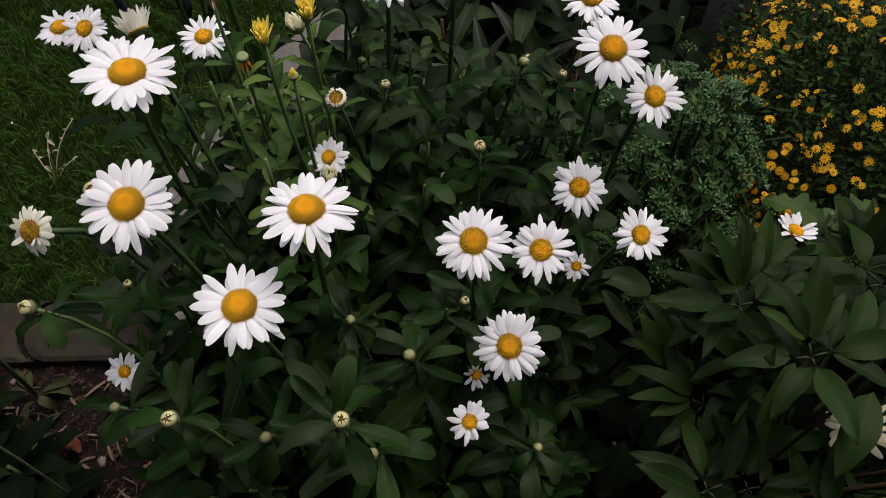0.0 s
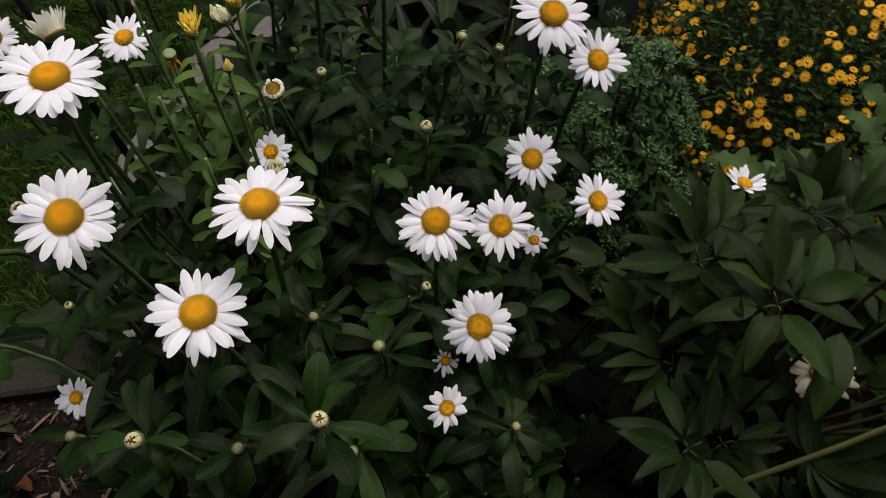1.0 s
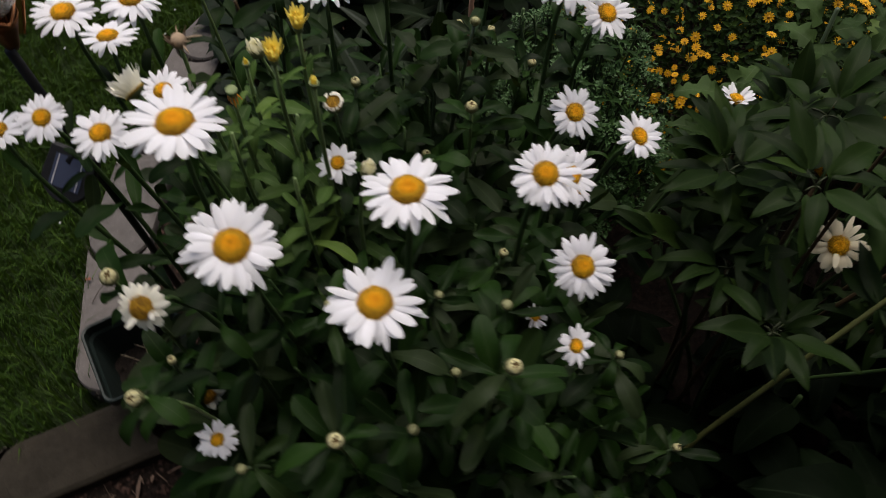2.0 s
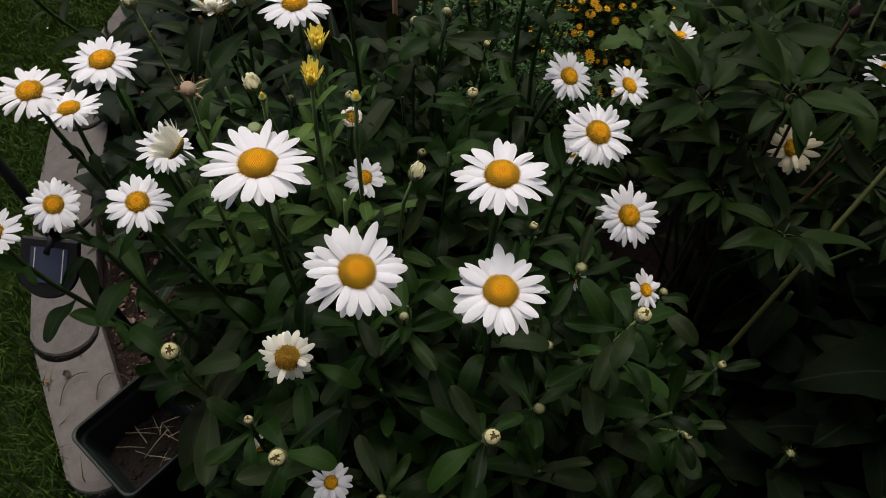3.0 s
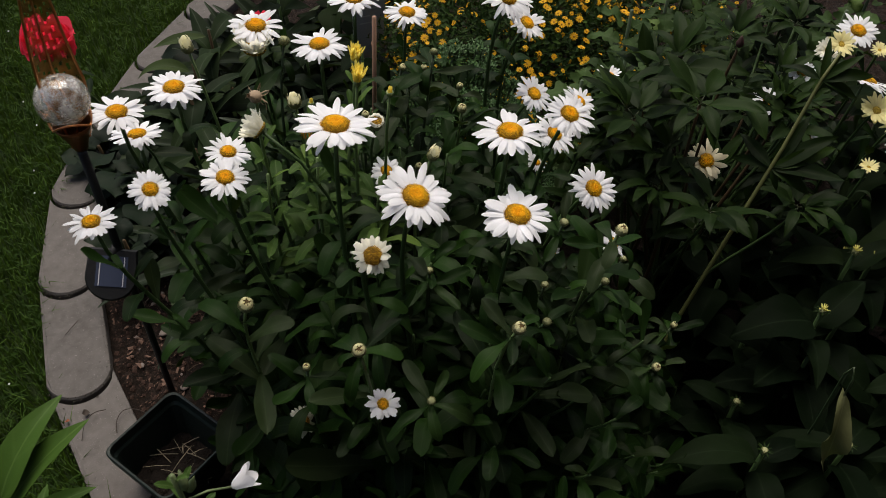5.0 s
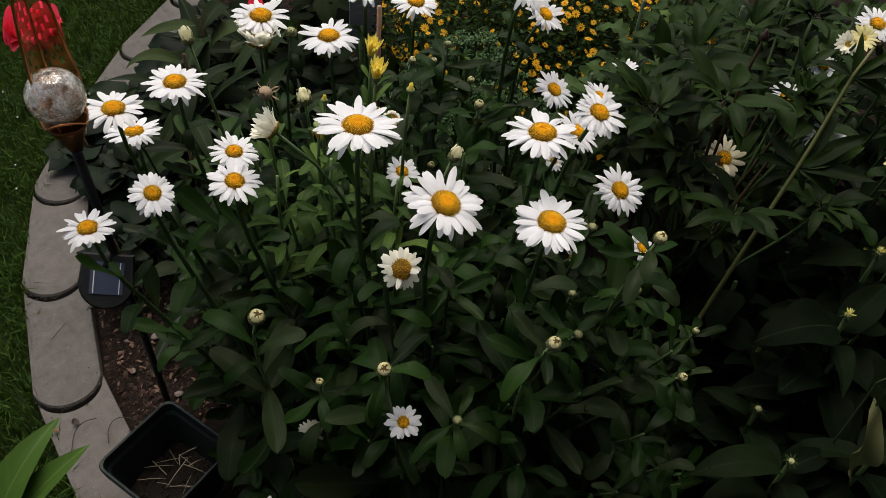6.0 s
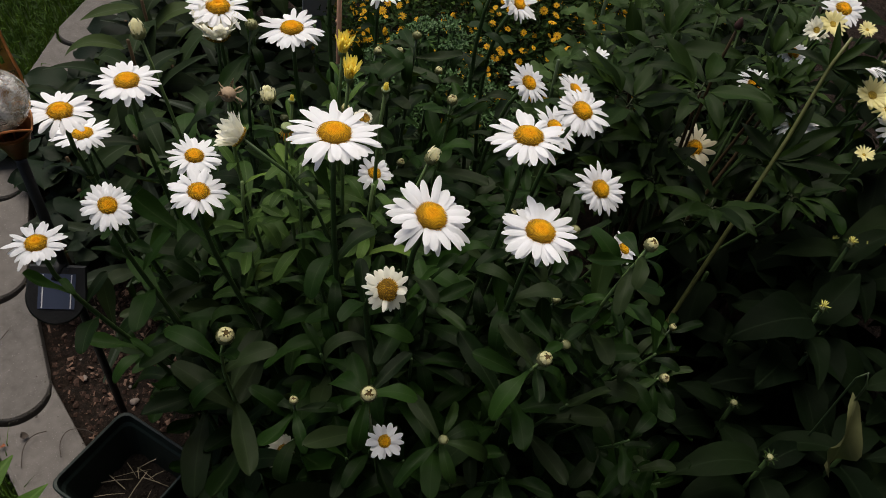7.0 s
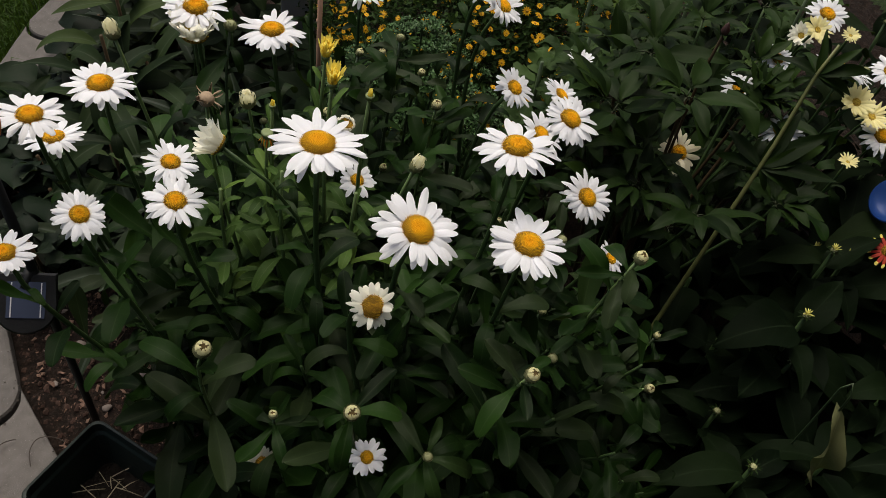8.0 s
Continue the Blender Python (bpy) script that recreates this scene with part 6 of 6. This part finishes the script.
for _ in range(15000):
    x, y = (r.uniform(-0.56, 0.1), r.uniform(0.85, 1.6)) if r.random() < 0.62 else (r.uniform(-1.0, -0.3), r.uniform(0.2, 0.72))
    if side(x, y) > -0.072:
        continue
    q = 0.0011 + 0.0056 * r.random() ** 4
    p = Vector((x, y, soil_height(x, y) + 0.3 * q))
    bits.append(([p + Vector(v) * q * r.uniform(0.6, 1.3) for v in ((1, 0.2, 0), (0.1, 1, 0.1), (-1, 0.1, 0), (0, -1, 0), (0.2, 0, 0.8), (0, 0, -0.8))], [(0, 1, 4), (1, 2, 4), (2, 3, 4), (3, 0, 4), (1, 0, 5), (2, 1, 5), (3, 2, 5), (0, 3, 5)]))
tagged(new("soil_clods", mesh("soil_clods", *joined(bits), plain("soil_clod", (0.066, 0.038, 0.029), 0.95, scale=200, island=True, spec=0.15), False)), "crumbly reddish-brown clods lying on the soil", "soil clods", kind="stuff")
bits = []
for _ in range(120):
    x, y = (r.uniform(-0.55, 0.1), r.uniform(0.9, 1.5)) if r.random() < 0.45 else (r.uniform(-0.85, -0.45), r.uniform(0.4, 0.66))
    if side(x, y) > -0.085:
        continue
    p, d = Vector((x, y, soil_height(x, y) + 0.003)), Vector((r.uniform(-1, 1), r.uniform(-1, 1), 0)).normalized() * r.uniform(0.008, 0.034 if y > 0.7 else 0.020)
    bits.append(tube([p - d, p + Vector((0, 0, r.uniform(0.002, 0.012))), p + d + Vector((0, 0, 0.004))], r.uniform(0.0004, 0.0010), 5))
tagged(new("dry_stalks", mesh("dry_stalks", *joined(bits), plain("brown_stalk", (0.11, 0.072, 0.048), 0.9, scale=120, island=True))), "dry brown stalks scattered on the soil", "dry stalks", kind="stuff")
bits = []
for _ in range(70):
    x, y = r.uniform(-0.82, -0.50), r.uniform(0.40, 0.655)
    d = Vector((r.uniform(-1, 1), r.uniform(-1, 1), r.uniform(-0.1, 0.1))).normalized()
    sd, l, w = Vector((-d.y, d.x, 0)), r.uniform(0.006, 0.022), r.uniform(0.0010, 0.0038)
    p = Vector((x, y, soil_height(x, y) + 0.006))
    q = [p - d * l - sd * w * 0.6, p - d * l + sd * w * 0.5, p + sd * w + Vector((0, 0, 0.003)), p + d * l + sd * w * 0.3, p + d * l - sd * w * 0.4, p - sd * w + Vector((0, 0, 0.002))]
    bits.append((q + [v - Vector((0, 0, 0.0012)) for v in q], [(0, 5, 2, 1), (5, 4, 3, 2), (7, 8, 11, 6), (8, 9, 10, 11)] + [(k, (k + 1) % 6, 6 + (k + 1) % 6, 6 + k) for k in range(6)]))
tagged(new("bark_strips", mesh("bark_strips", *joined(bits), plain("bark_strip", (0.15, 0.095, 0.066), 0.9, scale=90, island=True), False)), "brown strips of bark and straw on the soil", "bark strips", kind="stuff")
dl = thing("dry_leaf", (-0.652, 0.514, 0.014), "curled rust-brown dry leaf on the soil", "dry leaf", data=mesh("dry_leaf", *blade(0.45, ovate, -1.2, 0.3, 0.7, 12, 0.5, 5), M_RUST))
dl.scale, dl.rotation_euler = (0.044, 0.046, 0.05), (0.2, 0.1, 2.2)
for k, (x, y, sz, turn, mat) in enumerate([(-0.540, 1.062, 0.030, 0.9, M_TWIG), (-0.578, 1.082, 0.020, 2.6, M_RUST), (-0.512, 1.085, 0.012, 4.0, M_TWIG)]):
    bit = thing("dry_leaf", (x, y, 0.031), "small curled dry leaf on the paving stone", "dry leaf", data=mesh("dry_leaf", *blade(0.22, ovate, -2.4, 0.7, 0.9, 10, 1.5, 40 + k), mat))
    bit.scale, bit.rotation_euler = (sz, sz, 0.35 * sz), (0.1, 0.1, turn)


def smoothed(pts):
    """Corners cut twice, for a soft bend."""
    pts = [Vector(p) for p in pts]
    for _ in range(2):
        pts = [pts[0]] + [q for a, b in zip(pts, pts[1:]) for q in (a.lerp(b, 0.25), a.lerp(b, 0.75))] + [pts[-1]]
    return pts


# twigs lying on the border
for k, pts in enumerate([[(-0.53, 0.985, 0.03), (-0.515, 1.01, 0.033), (-0.49, 1.02, 0.034), (-0.47, 1.0, 0.03), (-0.465, 0.98, 0.029)], [(-0.585, 1.02, 0.030), (-0.56, 1.05, 0.034), (-0.535, 1.055, 0.036), (-0.515, 1.045, 0.032)], [(-0.47, 1.27, 0.030), (-0.45, 1.277, 0.031), (-0.43, 1.285, 0.030)]]):
    tagged(new("twig", mesh("twig", *tube(smoothed(pts), 0.0008, 6), M_TWIG)), "thin dry twig lying on the paving stone", "twig", "twigs on the border")


# ---------------------------------------------------------------- lawn grass
def grass():
    n = 235000
    x, y = rng.uniform(-2.6, 1.9, n), rng.uniform(0.7, 3.9, n)
    thinning = np.clip(np.minimum(np.minimum(x + 2.6, 1.9 - x), 3.9 - y) / 0.9, 0, 1) * np.clip(1.25 - 0.35 * np.maximum(y - 2.0, 0), 0.4, 1)
    keep = np.zeros(n, bool)
    for a in range(0, n, 4000):
        dd = (x[a:a + 4000, None] - LINE[None, ::2, 0]) ** 2 + (y[a:a + 4000, None] - LINE[None, ::2, 1]) ** 2
        k = dd.argmin(1) * 2
        s = ((np.c_[x, y][a:a + 4000] - LINE[k]) * NORMAL[k]).sum(1)
        keep[a:a + 4000] = (s > 0.054 + 0.014 * np.sin(41 * x[a:a + 4000] + 17 * y[a:a + 4000]) * np.sin(29 * y[a:a + 4000])) & (rng.uniform(0, 1, len(s)) < thinning[a:a + 4000])
    x, y = x[keep], y[keep]
    n = len(x)
    cl = np.sin(x * 31 + 2 * np.sin(y * 23)) * np.sin(y * 37 + 2 * np.sin(x * 19))
    w, h = rng.uniform(0, 6.283, n) * 0.6 + 2.5 * cl, rng.uniform(0.014, 0.044, n) * (1 + 0.45 * cl)
    lean, lw = rng.uniform(0.2, 1.6, n) * h, rng.uniform(0.0006, 0.0017, n)
    b = np.c_[x, y, np.full(n, -0.034)]
    d, sd = np.c_[np.cos(w), np.sin(w), 0 * w], np.c_[-np.sin(w), np.cos(w), 0 * w]
    up = np.array([0, 0, 1.0])
    mid = b + d * (lean * 0.35)[:, None] + up * (h * 0.75 + 0.03)[:, None]
    tip = b + d * lean[:, None] + up * (h + 0.03)[:, None]
    v = np.stack([b - sd * lw[:, None], b + sd * lw[:, None], mid - sd * lw[:, None] * 0.9, mid + sd * lw[:, None] * 0.9, tip], 1).reshape(-1, 3)
    f = np.arange(n)[:, None] * 5
    me = bpy.data.meshes.new("grass")
    me.from_pydata(v.tolist(), [], np.c_[f, f + 1, f + 3, f + 2].tolist() + np.c_[f + 2, f + 3, f + 4].tolist())
    me.materials.append(M_GRASS)
    me.update()
    tagged(new("grass", me), "short mown lawn grass beside the border", "grass", kind="stuff")


grass()
bits = []
for _ in range(34):
    x, y = r.uniform(-1.1, 0.2), r.uniform(1.2, 2.6)
    if side(x, y) > 0.1:
        bits.append(([Vector((x, y, 0.025)) + Vector(q) * 0.0032 for q in ((0, 0, -1), (1, 0, 0), (0, 1, 0), (-1, 0, 0), (0, -1, 0), (0, 0, 1.1))], [(0, 2, 1), (0, 3, 2), (0, 4, 3), (0, 1, 4), (5, 1, 2), (5, 2, 3), (5, 3, 4), (5, 4, 1)]))
tagged(new("clover_flowers", mesh("clover_flowers", *joined(bits), M_BELL)), "tiny white clover flowers dotted in the lawn", "clover", kind="stuff")


M_DRY = plain("dry_weed", (0.30, 0.26, 0.17), 0.85, scale=80, vary=0.5)
DRY_LEAF = mesh("leaf", *blade(0.16, lance, 1.4, 0.4, 0.6, 8, 0.8, 171), M_DRY)
weed = thing("dry_weed", (-0.86, 1.10, -0.02), "dry pale weed with a few withered leaves in the lawn", "weed")
for k, (dx, dy, dz) in enumerate(((-0.02, 0.10, 0.075), (0.03, 0.13, 0.085), (-0.05, 0.06, 0.06), (0.05, 0.05, 0.05))):
    pts = bezier((0, 0, 0), (0.3 * dx, 0.3 * dy, dz), (dx, dy, 0.9 * dz), 6)
    stalk = part("stalk", mesh("stalk", *tube(pts, 0.0011, 5), M_DRY), weed)
    rr = random.Random(60 + k)
    for q in range(4):
        w = rr.uniform(0, 6.28)
        part("leaf", DRY_LEAF, stalk, aim(along(pts, 0.5 + 0.16 * q)[0], (math.cos(w), math.sin(w), rr.uniform(-0.3, 0.4)), (0, 0, 1), rr.uniform(0.012, 0.026)))


# ---------------------------------------------------------------- border of bullet-shaped paving stones
border = tagged(new("pavement"), "curved border of grey bullet-shaped concrete pavers", "garden border", kind="structure")
HALF, TOP = 0.066, 0.026




def stained_shaded_material():
    """Concrete browned by soil and coloured darker for shade, with dark specks and pale scuffs."""
    m, nt, p, obj = material("stained_shaded_concrete", 0.92, spec=0.15)
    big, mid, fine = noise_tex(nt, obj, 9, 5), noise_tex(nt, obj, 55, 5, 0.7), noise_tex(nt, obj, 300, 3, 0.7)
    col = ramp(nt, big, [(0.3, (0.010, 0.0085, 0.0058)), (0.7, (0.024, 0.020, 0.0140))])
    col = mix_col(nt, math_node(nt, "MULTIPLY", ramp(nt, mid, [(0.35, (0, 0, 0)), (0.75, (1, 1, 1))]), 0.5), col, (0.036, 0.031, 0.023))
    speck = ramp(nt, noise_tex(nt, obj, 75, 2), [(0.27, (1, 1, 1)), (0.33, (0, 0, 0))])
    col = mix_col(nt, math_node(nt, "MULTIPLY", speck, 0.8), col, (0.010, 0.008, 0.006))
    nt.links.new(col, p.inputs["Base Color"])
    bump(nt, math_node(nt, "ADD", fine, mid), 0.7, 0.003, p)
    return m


M_STAINED_SHADED = stained_shaded_material()


def paver(a, b, seed, mat=M_CONCRETE):
    """One stone from the middle of its hollow end to the middle of its round end."""
    a, b = Vector((*a, 0)), Vector((*b, 0))
    ahead = (b - a).normalized()
    across = Vector((ahead.y, -ahead.x, 0))
    us, rows, grid = np.linspace(1, -1, 15), 12, []
    nu = len(us)
    for v in range(rows + 1):
        f = v / rows
        for u in us:
            bulge = 0.066 * math.sqrt(max(0, 1 - (0.97 * u) ** 2))
            grid.append(a.lerp(b, f) + across * u * HALF + ahead * (bulge + 0.003 - 0.006 * f))
    mid = sum(grid, Vector()) / len(grid)
    lift = random.Random(seed).uniform(-0.003, 0.003)
    vs, fs = [], []
    for k, p in enumerate(grid):
        rim = k % nu in (0, nu - 1) or k < nu or k >= rows * nu
        q = mid + (p - mid) * (0.955 if rim else 0.985)
        vs.append((q.x - mid.x, q.y - mid.y, TOP + lift - ((0.0050 if mat is M_STAINED_SHADED else 0.0022) if rim else 0) + 0.0012 * noise.noise(Vector((p.x * 30, p.y * 30, 2)))))
    for v in range(rows):
        for k in range(nu - 1):
            a = v * nu + k
            fs.append((a, a + nu, a + nu + 1, a + 1))
    loop = list(range(nu)) + [v * nu + nu - 1 for v in range(1, rows + 1)] + [rows * nu + k for k in range(nu - 2, -1, -1)] + [v * nu for v in range(rows - 1, 0, -1)]
    for drop in (0.007, 0.085):
        at = len(vs)
        for k in loop:
            p = mid + (grid[k] - mid) * 0.974
            vs.append((p.x - mid.x, p.y - mid.y, TOP + lift - drop))
        last = loop if drop == 0.007 else list(range(at - len(loop), at))
        for k in range(len(loop)):
            fs.append((last[k], last[(k + 1) % len(loop)], at + (k + 1) % len(loop), at + k))
    me = mesh("paving_stone", vs, fs, mat, False)
    part("paving_stone", me, border, Matrix.Translation(mid))


# the stones' ends: along the border's line, then the turn by the pot
ENDS = [tuple(LINE[k]) for k in range(244 - 29 * 8, 245, 29)]
ENDS = list(zip(ENDS, ENDS[1:])) + [(ENDS[-1], (-0.578, 0.885)), ((-0.465, 0.738), (-0.750, 0.729))] + [((-0.750 - 0.29 * k, 0.729 - 0.012 * k), (-1.040 - 0.29 * k, 0.717 - 0.012 * k)) for k in range(4)]
# stones past the pot take the browned copy, with their shade in its colour
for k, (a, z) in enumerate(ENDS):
    paver(a, z, k, M_STAINED_SHADED if k > 8 else M_CONCRETE)

bits, r = [], random.Random(91)
for (a, z) in ENDS[4:-3]:
    a, z = Vector((*a, 0)), Vector((*z, 0))
    ahead = (z - a).normalized()
    across = Vector((ahead.y, -ahead.x, 0))
    for _ in range(60):
        u = r.uniform(-1, 1)
        p = z + across * u * HALF + ahead * (0.066 * math.sqrt(1 - (0.97 * u) ** 2) + r.gauss(0, 0.0035)) + Vector((0, 0, TOP - 0.002 + r.uniform(0, 0.002)))
        s = 0.0005 + 0.0016 * r.random() ** 2
        bits.append(([p + Vector(q) * s for q in ((-1, -0.7, 0), (0.9, -0.9, 0), (1, 0.8, 0), (-0.8, 1, 0), (0, 0, 0.9))], [(0, 1, 4), (1, 2, 4), (2, 3, 4), (3, 0, 4)]))
    for _ in range(40):
        f, u = r.random(), r.choice((-1, 1)) * (0.97 - 0.4 * r.random() ** 3)
        p = a.lerp(z, f) + across * u * HALF + ahead * 0.05 * (1 - abs(u)) + Vector((0, 0, TOP + 0.0005))
        s = 0.0004 + 0.0014 * r.random() ** 2
        bits.append(([p + Vector(q) * s for q in ((-1, -0.7, 0), (0.9, -0.9, 0), (1, 0.8, 0), (-0.8, 1, 0), (0, 0, 0.9))], [(0, 1, 4), (1, 2, 4), (2, 3, 4), (3, 0, 4)]))
tagged(new("soil_crumbs", mesh("soil_crumbs", *joined(bits), plain("joint_soil", (0.035, 0.028, 0.018), 0.95, scale=200, island=True), False)), "dark soil and moss crumbs in the paving joints", "soil crumbs", kind="stuff")
